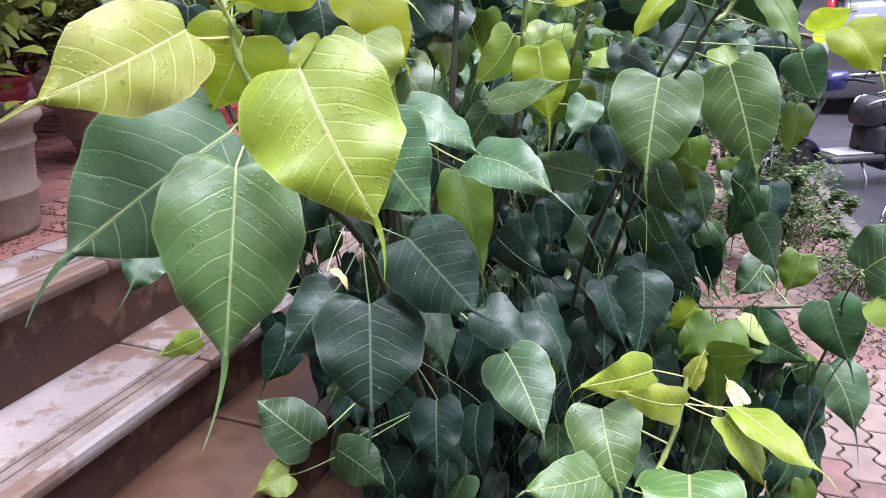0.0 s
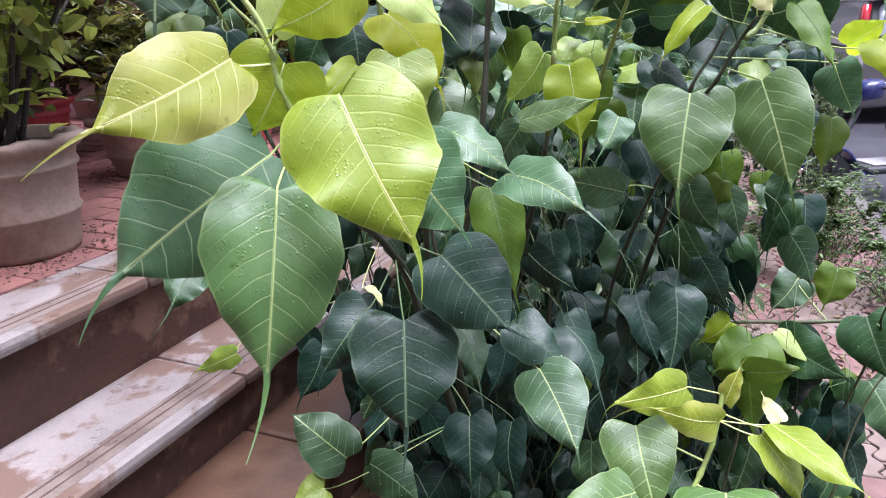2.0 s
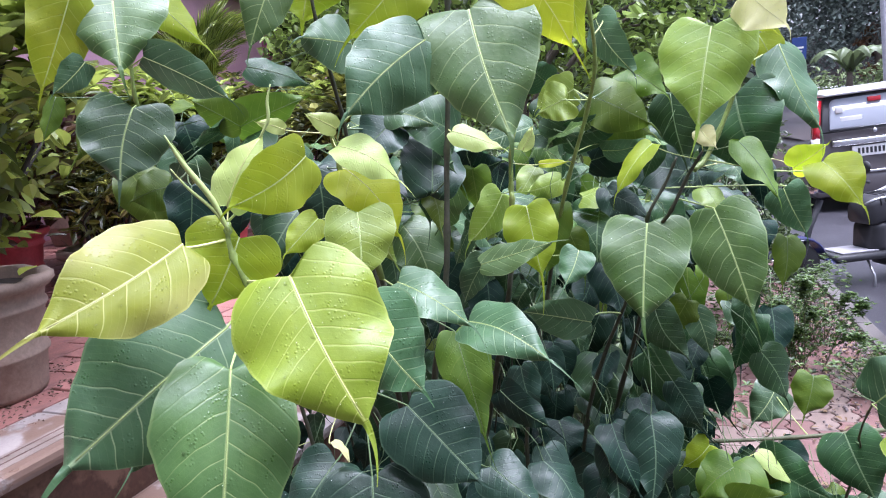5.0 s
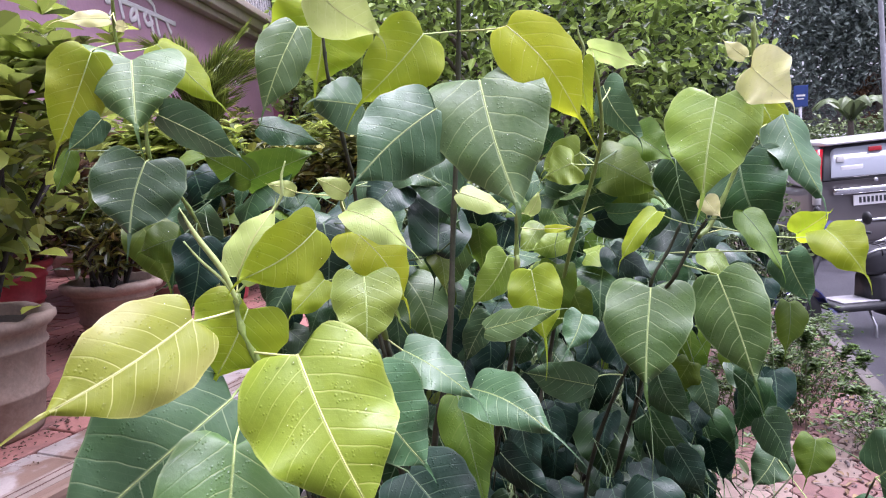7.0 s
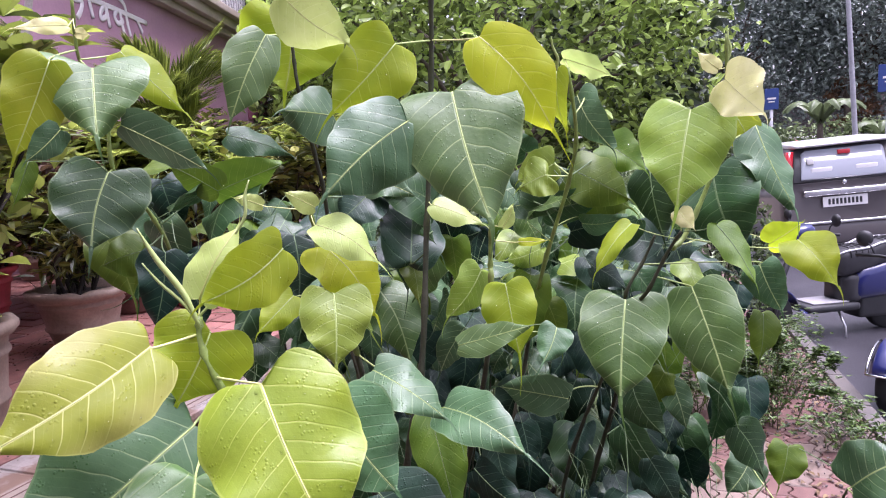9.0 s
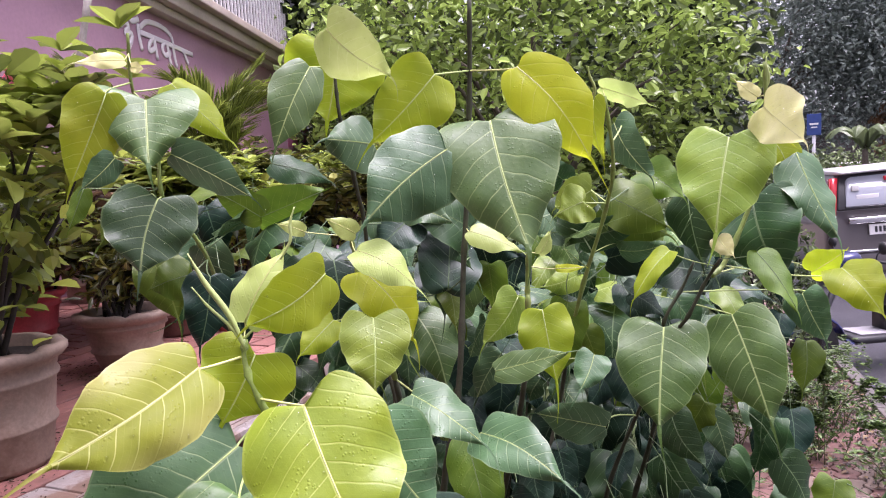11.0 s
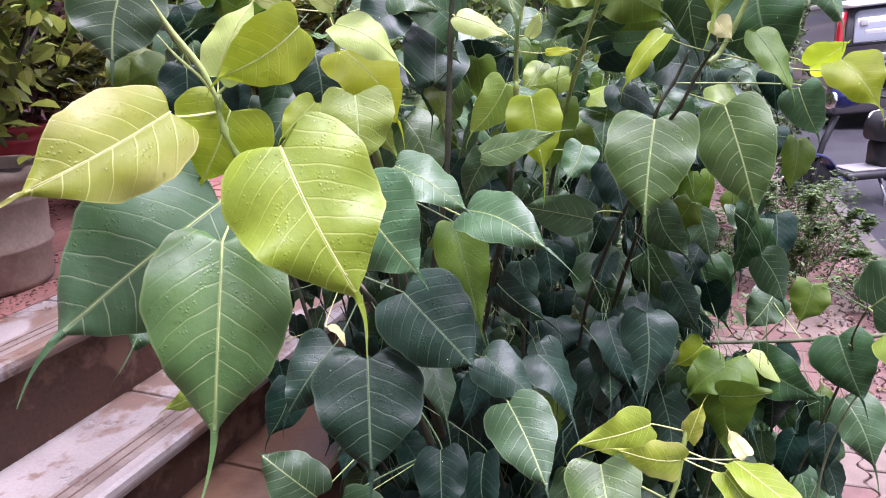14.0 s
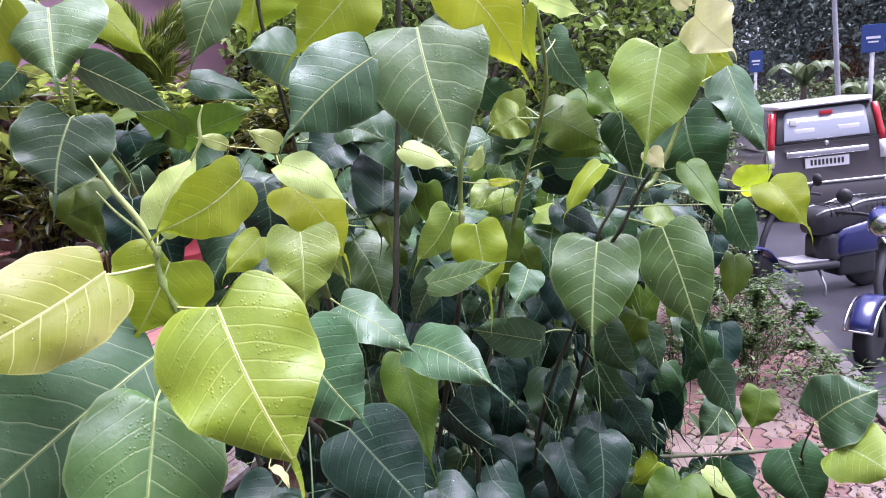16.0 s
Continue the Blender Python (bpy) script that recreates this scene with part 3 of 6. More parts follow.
peepal_stem("stem", .003, .0055, (0.077, 1.119, 1.969), (0.073, 1.141, 1.855), (0.063, 1.149, 1.708), (0.053, 1.142, 1.604), (0.041, 1.114, 1.462), (0.026, 1.104, 1.366), (0.009, 1.120, 1.282), (-0.008, 1.178, 1.041), (0.145, 1.278, 0.420))
peepal_stem("shoot", .0035, .006, (-0.149, 0.729, 1.598), (-0.148, 0.724, 1.575), (-0.135, 0.726, 1.534), (-0.143, 0.760, 1.518), (-0.152, 0.812, 1.467), (-0.127, 0.887, 1.411), (-0.086, 1.017, 1.303), (-0.058, 1.121, 1.153), (0.115, 1.221, 0.420))
peepal_stem("shoot", .002, .0038, (-0.373, 1.072, 1.936), (-0.386, 1.103, 1.865), (-0.375, 1.139, 1.801), (-0.374, 1.140, 1.722), (-0.355, 1.178, 1.673), (-0.333, 1.202, 1.608), (-0.313, 1.221, 1.491), (-0.231, 1.243, 1.248), (-0.174, 1.257, 1.002), (0.046, 1.357, 0.420))
peepal_stem("stem", .002, .004, (-0.114, 1.120, 1.919), (-0.114, 1.130, 1.861), (-0.111, 1.136, 1.813), (-0.099, 1.171, 1.719), (-0.093, 1.191, 1.665), (-0.086, 1.223, 1.512), (-0.031, 1.196, 1.199), (-0.048, 1.222, 1.018), (0.121, 1.322, 0.420))
peepal_stem("shoot", .0025, .005, (-0.086, 0.979, 1.663), (-0.082, 0.987, 1.630), (-0.076, 0.989, 1.574), (-0.067, 0.995, 1.544), (-0.044, 1.052, 1.437), (-0.033, 1.167, 1.131), (0.130, 1.267, 0.420))
peepal_stem("shoot", .0025, .005, (0.150, 1.081, 1.674), (0.140, 1.078, 1.622), (0.137, 1.081, 1.568), (0.136, 1.077, 1.545), (0.127, 1.097, 1.420), (0.093, 1.232, 1.161), (0.072, 1.219, 1.016), (0.193, 1.319, 0.420))
peepal_stem("stem", .0022, .004, (0.416, 1.119, 1.595), (0.399, 1.131, 1.561), (0.377, 1.140, 1.511), (0.360, 1.167, 1.463), (0.351, 1.231, 1.315), (0.308, 1.295, 1.016), (0.335, 1.395, 0.420))
peepal_stem("stem", .002, .0035, (0.399, 1.177, 1.585), (0.382, 1.178, 1.547), (0.353, 1.177, 1.496), (0.351, 1.211, 1.416), (0.260, 1.277, 1.072), (0.306, 1.377, 0.420))
peepal_stem("shoot", .0025, .004, (0.473, 1.105, 1.863), (0.476, 1.109, 1.811), (0.484, 1.130, 1.766), (0.486, 1.173, 1.678), (0.441, 1.162, 1.587), (0.414, 1.148, 1.566))
peepal_stem("shoot", .0025, .004, (0.258, 1.119, 1.829), (0.273, 1.141, 1.737), (0.266, 1.172, 1.664), (0.233, 1.214, 1.531), (0.212, 1.281, 1.366), (0.158, 1.275, 1.030), (0.245, 1.375, 0.420))
peepal_stem("shoot", .0018, .0034, (0.254, 0.715, 1.267), (0.241, 0.694, 1.225), (0.225, 0.679, 1.194), (0.208, 0.665, 1.169), (0.193, 0.660, 1.110), (0.186, 0.663, 0.983))
peepal_stem("twig", .003, .0045, (0.469, 1.316, 1.048), (0.618, 1.298, 1.050), (0.780, 1.281, 1.058), (0.929, 1.301, 1.051))
peepal_stem("twig", .0014, .002, (0.689, 1.133, 1.036), (0.665, 1.127, 0.998), (0.633, 1.112, 0.923), (0.595, 1.091, 0.793), (0.507, 1.191, 0.420))
peepal_stem("twig", .0014, .002, (0.457, 1.192, 1.074), (0.466, 1.167, 1.034), (0.452, 1.121, 0.911), (0.421, 1.221, 0.420))
peepal_stem("twig", .0014, .002, (0.644, 1.074, 1.211), (0.646, 1.104, 1.149), (0.660, 1.151, 1.024), (0.546, 1.251, 0.420))

peepal_leaf("big_young", (-0.081, 0.638, 1.566), (-0.030, 0.584, 1.471), (-0.024, 0.565, 1.431), 0.111, 0, 0.1, peak=0.30, fall=2.35, arch=0.05, skew=0.02, left=0.98, right=1.02, curl=0.15, twist=-0.1, phase=1.2)
peepal_leaf("fresh", (-0.139, 0.652, 1.492), (-0.147, 0.591, 1.364), (-0.160, 0.552, 1.309), 0.108, 0, 0.1, peak=0.31, fall=2.1, arch=0.08, skew=0.0, curl=0.10, twist=0.1, phase=3.9)
peepal_leaf("grey", (-0.157, 0.714, 1.509), (-0.250, 0.606, 1.445), (-0.277, 0.573, 1.401), 0.142, 0, 0.06, peak=0.36, fall=2.1, arch=0.06, skew=0.01, curl=0.13, twist=0.1, phase=2.0)
peepal_leaf("young", (-0.164, 0.658, 1.593), (-0.227, 0.564, 1.559), (-0.267, 0.537, 1.532), 0.080, 10, 0.16, peak=0.40, fall=2.0, arch=0.06, skew=-0.03, curl=0.10, twist=0.0, phase=0.4, side=1)
peepal_leaf("lime", (-0.140, 0.727, 1.584), (-0.168, 0.714, 1.530), (-0.173, 0.712, 1.526), 0.083, 0, 0.12)
peepal_leaf("lime", (-0.080, 0.755, 1.648), (-0.138, 0.714, 1.613), (-0.143, 0.711, 1.609), 0.061, 15, 0.12)
peepal_leaf("pale", (-0.148, 0.732, 1.612), (-0.116, 0.749, 1.668), (-0.113, 0.751, 1.680), 0.045, 20, 0.15)
peepal_leaf("limeg", (-0.058, 0.920, 1.573), (-0.057, 0.887, 1.502), (-0.055, 0.884, 1.490), 0.083, 0, 0.08)
peepal_leaf("yellow", (-0.073, 0.983, 1.619), (-0.016, 0.959, 1.540), (-0.014, 0.958, 1.531), 0.081, 20, 0.12)
peepal_leaf("pale", (-0.075, 0.944, 1.649), (-0.008, 0.927, 1.606), (-0.002, 0.927, 1.601), 0.049, 30, 0.15)
peepal_leaf("pale", (-0.075, 0.944, 1.669), (-0.106, 0.939, 1.687), (-0.109, 0.939, 1.689), 0.026, 10, 0.1)
peepal_leaf("lime", (-0.112, 0.972, 1.563), (-0.148, 0.939, 1.530), (-0.153, 0.937, 1.524), 0.045, 20, 0.15)
peepal_leaf("fresh", (0.089, 0.985, 1.793), (0.125, 0.961, 1.649), (0.123, 0.955, 1.599), 0.152, 0, 0.08, peak=0.28, fall=1.75, arch=0.04, skew=0.02, curl=0.10, twist=0.1, phase=4.4, tilt=0.06)
peepal_leaf("grey", (0.035, 0.969, 1.761), (-0.057, 0.924, 1.686), (-0.063, 0.923, 1.679), 0.109, 10, 0.12)
peepal_leaf("grey", (-0.064, 1.114, 1.779), (-0.120, 1.065, 1.786), (-0.130, 1.063, 1.790), 0.085, 30, 0.15)
peepal_leaf("lime", (0.025, 1.060, 1.862), (-0.056, 1.044, 1.781), (-0.065, 1.044, 1.772), 0.096, 5, 0.1)
peepal_leaf("lime", (-0.114, 1.143, 1.909), (-0.129, 1.133, 1.817), (-0.134, 1.133, 1.800), 0.138, 5, 0.1)
peepal_leaf("pale", (-0.108, 1.038, 1.921), (-0.035, 1.037, 1.862), (-0.027, 1.039, 1.854), 0.086, 20, 0.12)
peepal_leaf("yellow", (0.125, 0.995, 1.856), (0.204, 0.972, 1.745), (0.211, 0.971, 1.738), 0.084, 10, 0.12, peak=0.38, fall=2.4)
peepal_leaf("lime", (0.237, 1.093, 1.826), (0.248, 1.096, 1.743), (0.249, 1.096, 1.736), 0.038, 30, 0.15)
peepal_leaf("pale", (0.256, 1.138, 1.844), (0.313, 1.106, 1.815), (0.329, 1.102, 1.808), 0.038, 30, 0.1)
peepal_leaf("grey", (0.299, 1.235, 1.799), (0.337, 1.186, 1.717), (0.343, 1.184, 1.700), 0.064, 30, 0.15)
peepal_leaf("limeg", (0.434, 1.131, 1.765), (0.405, 1.106, 1.635), (0.404, 1.105, 1.622), 0.134, 5, 0.1, tilt=0.01, peak=0.27, fall=1.7, arch=0.05, curl=0.10, skew=0.01, twist=0.1)
peepal_leaf("deep", (0.510, 1.228, 1.668), (0.532, 1.183, 1.555), (0.534, 1.180, 1.542), 0.137, 10, 0.12)
peepal_leaf("deep", (0.421, 1.263, 1.679), (0.429, 1.230, 1.579), (0.431, 1.229, 1.572), 0.093, 30, 0.12)
peepal_leaf("lime", (0.548, 1.233, 1.757), (0.567, 1.224, 1.687), (0.569, 1.223, 1.678), 0.060, 20, 0.12)
peepal_leaf("cream", (0.470, 1.101, 1.803), (0.500, 1.056, 1.754), (0.501, 1.056, 1.745), 0.080, 15, 0.12)
peepal_leaf("cream", (0.462, 1.104, 1.817), (0.437, 1.112, 1.840), (0.427, 1.115, 1.849), 0.024, 20, 0.12)
peepal_leaf("yellow", (0.479, 1.121, 1.791), (0.510, 1.107, 1.752), (0.520, 1.103, 1.743), 0.057, 25, 0.12)
peepal_leaf("grey", (0.574, 1.221, 1.740), (0.601, 1.156, 1.618), (0.605, 1.151, 1.596), 0.079, 35, 0.12)
peepal_leaf("cream", (0.407, 1.104, 1.627), (0.420, 1.085, 1.603), (0.423, 1.084, 1.597), 0.030, 10, 0.12)
peepal_leaf("olive", (0.439, 1.056, 1.610), (0.464, 0.999, 1.541), (0.467, 0.993, 1.520), 0.045, 35, 0.15)
peepal_leaf("lime", (0.337, 1.096, 1.613), (0.280, 1.072, 1.553), (0.275, 1.070, 1.537), 0.042, 40, 0.2)
peepal_leaf("mid", (0.346, 1.157, 1.491), (0.318, 1.095, 1.366), (0.314, 1.089, 1.350), 0.135, 0, 0.08, peak=0.28, fall=1.85, arch=0.04, skew=0.01, curl=0.08, twist=0.1)
peepal_leaf("mid", (0.443, 1.147, 1.507), (0.461, 1.066, 1.377), (0.464, 1.054, 1.349), 0.109, 10, 0.08, peak=0.34, fall=2.0, arch=0.04, curl=0.08, twist=0.0)
peepal_leaf("grey", (0.601, 1.254, 1.513), (0.614, 1.210, 1.448), (0.614, 1.202, 1.420), 0.074, 25, 0.12)
peepal_leaf("lime", (0.672, 1.268, 1.550), (0.701, 1.203, 1.484), (0.703, 1.197, 1.468), 0.086, 25, 0.2)
peepal_leaf("yellow", (0.644, 1.305, 1.540), (0.688, 1.286, 1.575), (0.693, 1.284, 1.582), 0.057, 25, 0.15)
peepal_leaf("olive", (0.617, 1.272, 1.427), (0.603, 1.256, 1.349), (0.601, 1.254, 1.340), 0.056, 30, 0.15)
peepal_leaf("lime", (0.153, 1.055, 1.546), (0.163, 1.021, 1.461), (0.160, 1.004, 1.408), 0.075, 0, 0.1)
peepal_leaf("limeg", (0.125, 1.091, 1.560), (0.077, 1.072, 1.502), (0.071, 1.070, 1.494), 0.060, 25, 0.12)
peepal_leaf("mid", (0.082, 0.975, 1.489), (0.165, 0.952, 1.514), (0.189, 0.948, 1.516), 0.044, 35, 0.15)
peepal_leaf("grey", (0.229, 1.097, 1.471), (0.204, 1.069, 1.432), (0.180, 1.061, 1.396), 0.051, 10, 0.12)
peepal_leaf("grey", (0.058, 0.897, 1.441), (0.133, 0.816, 1.420), (0.167, 0.794, 1.387), 0.070, 20, 0.15)
peepal_leaf("grey", (-0.014, 0.840, 1.507), (0.054, 0.800, 1.469), (0.072, 0.786, 1.431), 0.062, 30, 0.15)
peepal_leaf("grey", (-0.046, 0.762, 1.496), (0.005, 0.742, 1.426), (0.015, 0.736, 1.410), 0.094, 0, 0.1)
peepal_leaf("olive", (0.043, 0.960, 1.410), (0.068, 0.912, 1.293), (0.070, 0.906, 1.280), 0.067, 5, 0.12)
peepal_leaf("grey", (0.249, 1.128, 1.354), (0.149, 1.131, 1.378), (0.140, 1.133, 1.380), 0.064, 20, 0.12)
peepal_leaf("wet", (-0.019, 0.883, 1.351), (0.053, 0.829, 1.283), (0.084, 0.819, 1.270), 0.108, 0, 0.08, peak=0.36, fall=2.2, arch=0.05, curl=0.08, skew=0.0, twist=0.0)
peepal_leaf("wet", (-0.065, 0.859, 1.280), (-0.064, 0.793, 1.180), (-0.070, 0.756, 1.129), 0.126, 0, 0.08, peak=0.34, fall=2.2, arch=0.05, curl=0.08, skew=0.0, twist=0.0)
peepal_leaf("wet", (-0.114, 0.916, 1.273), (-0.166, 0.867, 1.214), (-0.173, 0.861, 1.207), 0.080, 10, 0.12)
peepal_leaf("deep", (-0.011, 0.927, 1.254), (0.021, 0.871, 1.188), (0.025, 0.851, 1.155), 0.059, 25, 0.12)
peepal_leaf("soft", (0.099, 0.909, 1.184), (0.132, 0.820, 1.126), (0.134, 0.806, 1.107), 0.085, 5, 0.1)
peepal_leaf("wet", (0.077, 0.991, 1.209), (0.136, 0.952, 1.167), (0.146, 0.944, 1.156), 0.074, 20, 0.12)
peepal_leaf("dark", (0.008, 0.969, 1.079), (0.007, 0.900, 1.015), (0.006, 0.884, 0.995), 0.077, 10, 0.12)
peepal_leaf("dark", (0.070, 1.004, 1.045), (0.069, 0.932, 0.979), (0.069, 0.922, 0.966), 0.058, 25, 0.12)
peepal_leaf("soft", (-0.163, 0.929, 1.044), (-0.233, 0.949, 1.100), (-0.240, 0.950, 1.106), 0.080, 5, 0.12)
peepal_leaf("limeg", (-0.192, 0.901, 1.016), (-0.230, 0.883, 1.006), (-0.235, 0.879, 1.003), 0.051, 10, 0.12)
peepal_leaf("deep", (-0.144, 1.008, 0.976), (-0.073, 0.966, 0.942), (-0.065, 0.960, 0.934), 0.071, 20, 0.12)
peepal_leaf("deep", (0.316, 1.387, 1.209), (0.325, 1.310, 1.109), (0.338, 1.280, 1.056), 0.110, 5, 0.1)
peepal_leaf("deep", (0.366, 1.191, 1.344), (0.394, 1.139, 1.286), (0.398, 1.120, 1.244), 0.066, 20, 0.12)
peepal_leaf("deep", (0.370, 1.268, 1.249), (0.433, 1.147, 1.180), (0.440, 1.140, 1.170), 0.077, 25, 0.12)
peepal_leaf("dark", (0.102, 1.070, 1.283), (0.159, 1.006, 1.252), (0.191, 0.986, 1.222), 0.055, 25, 0.12)
peepal_leaf("grey", (0.713, 1.499, 1.054), (0.658, 1.475, 0.999), (0.649, 1.474, 0.988), 0.089, 10, 0.12)
peepal_leaf("olive", (0.827, 1.558, 1.049), (0.798, 1.538, 0.971), (0.792, 1.535, 0.960), 0.085, 15, 0.12)
peepal_leaf("lime", (0.453, 1.196, 1.103), (0.409, 1.194, 1.070), (0.401, 1.194, 1.064), 0.057, 20, 0.15)
peepal_leaf("olive", (0.470, 1.144, 1.089), (0.416, 1.140, 1.045), (0.406, 1.138, 1.037), 0.080, 20, 0.15)
peepal_leaf("pale", (0.528, 1.181, 1.092), (0.564, 1.141, 1.054), (0.569, 1.134, 1.048), 0.034, 35, 0.15)
peepal_leaf("deep", (0.655, 1.156, 1.124), (0.660, 1.085, 1.055), (0.662, 1.075, 1.042), 0.101, 15, 0.12)
peepal_leaf("deep", (0.541, 1.199, 1.069), (0.603, 1.101, 1.046), (0.611, 1.084, 1.025), 0.087, 15, 0.12)
peepal_leaf("olive", (0.451, 1.111, 1.055), (0.513, 1.070, 1.080), (0.524, 1.067, 1.086), 0.054, 30, 0.15)
peepal_leaf("soft", (0.649, 1.072, 1.214), (0.709, 1.033, 1.273), (0.733, 1.024, 1.292), 0.105, 15, 0.12)
peepal_leaf("limeg", (0.657, 1.030, 1.194), (0.686, 0.962, 1.184), (0.699, 0.948, 1.178), 0.098, 15, 0.12)
peepal_leaf("big_young", (0.224, 0.732, 1.256), (0.150, 0.707, 1.256), (0.141, 0.708, 1.253), 0.045, 20, 0.15)
peepal_leaf("young", (0.241, 0.692, 1.242), (0.180, 0.680, 1.265), (0.124, 0.680, 1.242), 0.037, 20, 0.15)
peepal_leaf("young", (0.253, 0.707, 1.253), (0.266, 0.711, 1.290), (0.272, 0.713, 1.298), 0.022, 30, 0.2)
peepal_leaf("mid", (0.174, 0.725, 1.218), (0.179, 0.661, 1.168), (0.180, 0.655, 1.161), 0.076, 0, 0.1)
peepal_leaf("mid", (0.166, 0.674, 1.179), (0.089, 0.646, 1.186), (0.078, 0.644, 1.182), 0.056, 5, 0.1)
peepal_leaf("big_young", (0.288, 0.685, 1.243), (0.324, 0.591, 1.238), (0.331, 0.583, 1.234), 0.036, 35, 0.2)
peepal_leaf("big_young", (0.279, 0.682, 1.233), (0.298, 0.632, 1.198), (0.302, 0.626, 1.193), 0.040, 35, 0.2)
peepal_leaf("mid", (0.234, 0.640, 1.202), (0.211, 0.563, 1.197), (0.209, 0.553, 1.187), 0.091, 0, 0.12)
peepal_leaf("cream", (0.324, 0.736, 1.211), (0.312, 0.754, 1.230), (0.310, 0.758, 1.235), 0.021, 20, 0.15)
peepal_leaf("fresh", (-0.354, 1.064, 1.848), (-0.348, 1.041, 1.767), (-0.343, 1.044, 1.721), 0.138, 5, 0.25, peak=0.20, fall=1.4, arch=0.02, curl=0.08, twist=0.0, skew=0.0, tilt=0.02)
peepal_leaf("lime", (-0.387, 1.026, 1.854), (-0.428, 1.003, 1.746), (-0.432, 1.001, 1.735), 0.079, 10, 0.12)
peepal_leaf("grey", (-0.388, 1.034, 1.773), (-0.419, 1.008, 1.737), (-0.424, 1.005, 1.733), 0.041, 15, 0.12)
peepal_leaf("lime", (-0.343, 1.129, 1.877), (-0.268, 1.132, 1.796), (-0.262, 1.135, 1.787), 0.061, 30, 0.15)
peepal_leaf("grey", (-0.322, 1.051, 1.776), (-0.220, 1.035, 1.717), (-0.208, 1.038, 1.702), 0.063, 25, 0.15)
peepal_leaf("soft", (-0.376, 1.128, 1.718), (-0.390, 1.083, 1.623), (-0.393, 1.081, 1.616), 0.128, 5, 0.1)
peepal_leaf("olive", (-0.418, 1.175, 1.731), (-0.465, 1.129, 1.657), (-0.473, 1.124, 1.647), 0.062, 25, 0.15)
peepal_leaf("olive", (-0.455, 1.080, 1.737), (-0.474, 1.068, 1.684), (-0.478, 1.066, 1.675), 0.031, 30, 0.15)
peepal_leaf("fresh", (-0.140, 1.081, 1.883), (-0.187, 1.062, 1.782), (-0.197, 1.061, 1.751), 0.070, 10, 0.12, peak=0.42, fall=1.8, tilt=0.02)
peepal_leaf("olive", (-0.254, 1.211, 1.682), (-0.315, 1.194, 1.724), (-0.325, 1.190, 1.728), 0.059, 20, 0.15)
peepal_leaf("olive", (-0.259, 1.230, 1.681), (-0.162, 1.253, 1.717), (-0.149, 1.255, 1.723), 0.077, 20, 0.15)
peepal_leaf("deep", (-0.210, 1.120, 1.760), (-0.133, 1.136, 1.732), (-0.124, 1.138, 1.726), 0.046, 35, 0.15)
peepal_leaf("pale", (-0.139, 0.970, 1.672), (-0.169, 0.964, 1.683), (-0.174, 0.963, 1.686), 0.019, 10, 0.1)
peepal_leaf("cream", (-0.355, 1.013, 1.891), (-0.395, 0.972, 1.883), (-0.411, 0.966, 1.871), 0.022, 25, 0.12)
peepal_leaf("cream", (-0.348, 1.017, 1.883), (-0.336, 1.023, 1.881), (-0.330, 1.025, 1.883), 0.015, 20, 0.1)
peepal_leaf("wet", (0.029, 1.190, 1.562), (0.040, 1.276, 1.660), (0.041, 1.276, 1.677), 0.101, 10, 0.12)
peepal_leaf("wet", (0.018, 1.246, 1.554), (0.013, 1.326, 1.634), (0.014, 1.327, 1.648), 0.089, 10, 0.12)
peepal_leaf("deep", (0.067, 1.230, 1.649), (-0.025, 1.209, 1.692), (-0.033, 1.209, 1.697), 0.097, 30, 0.15)
peepal_leaf("wet", (-0.147, 1.215, 1.608), (-0.145, 1.205, 1.512), (-0.145, 1.203, 1.498), 0.100, 10, 0.12)
peepal_leaf("deep", (0.248, 1.259, 1.622), (0.331, 1.241, 1.643), (0.343, 1.237, 1.646), 0.071, 35, 0.15)
peepal_leaf("olive", (0.305, 1.299, 1.658), (0.384, 1.255, 1.621), (0.396, 1.251, 1.615), 0.098, 20, 0.15)
peepal_leaf("limeg", (0.232, 1.161, 1.683), (0.195, 1.168, 1.666), (0.189, 1.169, 1.662), 0.066, 25, 0.15)
peepal_leaf("pale", (0.064, 1.130, 1.651), (0.131, 1.104, 1.623), (0.143, 1.103, 1.618), 0.042, 40, 0.15)
peepal_leaf("pale", (0.154, 1.071, 1.620), (0.169, 1.070, 1.649), (0.174, 1.070, 1.654), 0.021, 30, 0.2)
peepal_leaf("yellow", (0.175, 1.067, 1.600), (0.212, 1.060, 1.601), (0.217, 1.059, 1.600), 0.013, 20, 0.2)
peepal_leaf("dark", (-0.309, 1.122, 1.604), (-0.325, 1.106, 1.510), (-0.327, 1.102, 1.495), 0.075, 15, 0.12)
peepal_leaf("olive", (-0.354, 1.159, 1.604), (-0.402, 1.139, 1.589), (-0.408, 1.136, 1.587), 0.066, 15, 0.12)
peepal_leaf("deep", (0.329, 1.374, 1.073), (0.345, 1.309, 0.996), (0.348, 1.294, 0.968), 0.099, 15, 0.12)
peepal_leaf("dark", (0.223, 1.305, 1.117), (0.226, 1.258, 1.065), (0.230, 1.251, 1.051), 0.081, 15, 0.12)
peepal_leaf("cream", (-0.108, 0.879, 1.317), (-0.089, 0.862, 1.299), (-0.083, 0.864, 1.302), 0.013, 40, 0.3)
peepal_leaf("dark", (-0.199, 1.019, 1.169), (-0.229, 0.980, 1.110), (-0.232, 0.973, 1.100), 0.060, 15, 0.12)
peepal_leaf("deep", (-0.341, 0.958, 1.316), (-0.359, 0.916, 1.287), (-0.382, 0.889, 1.251), 0.057, 20, 0.12)
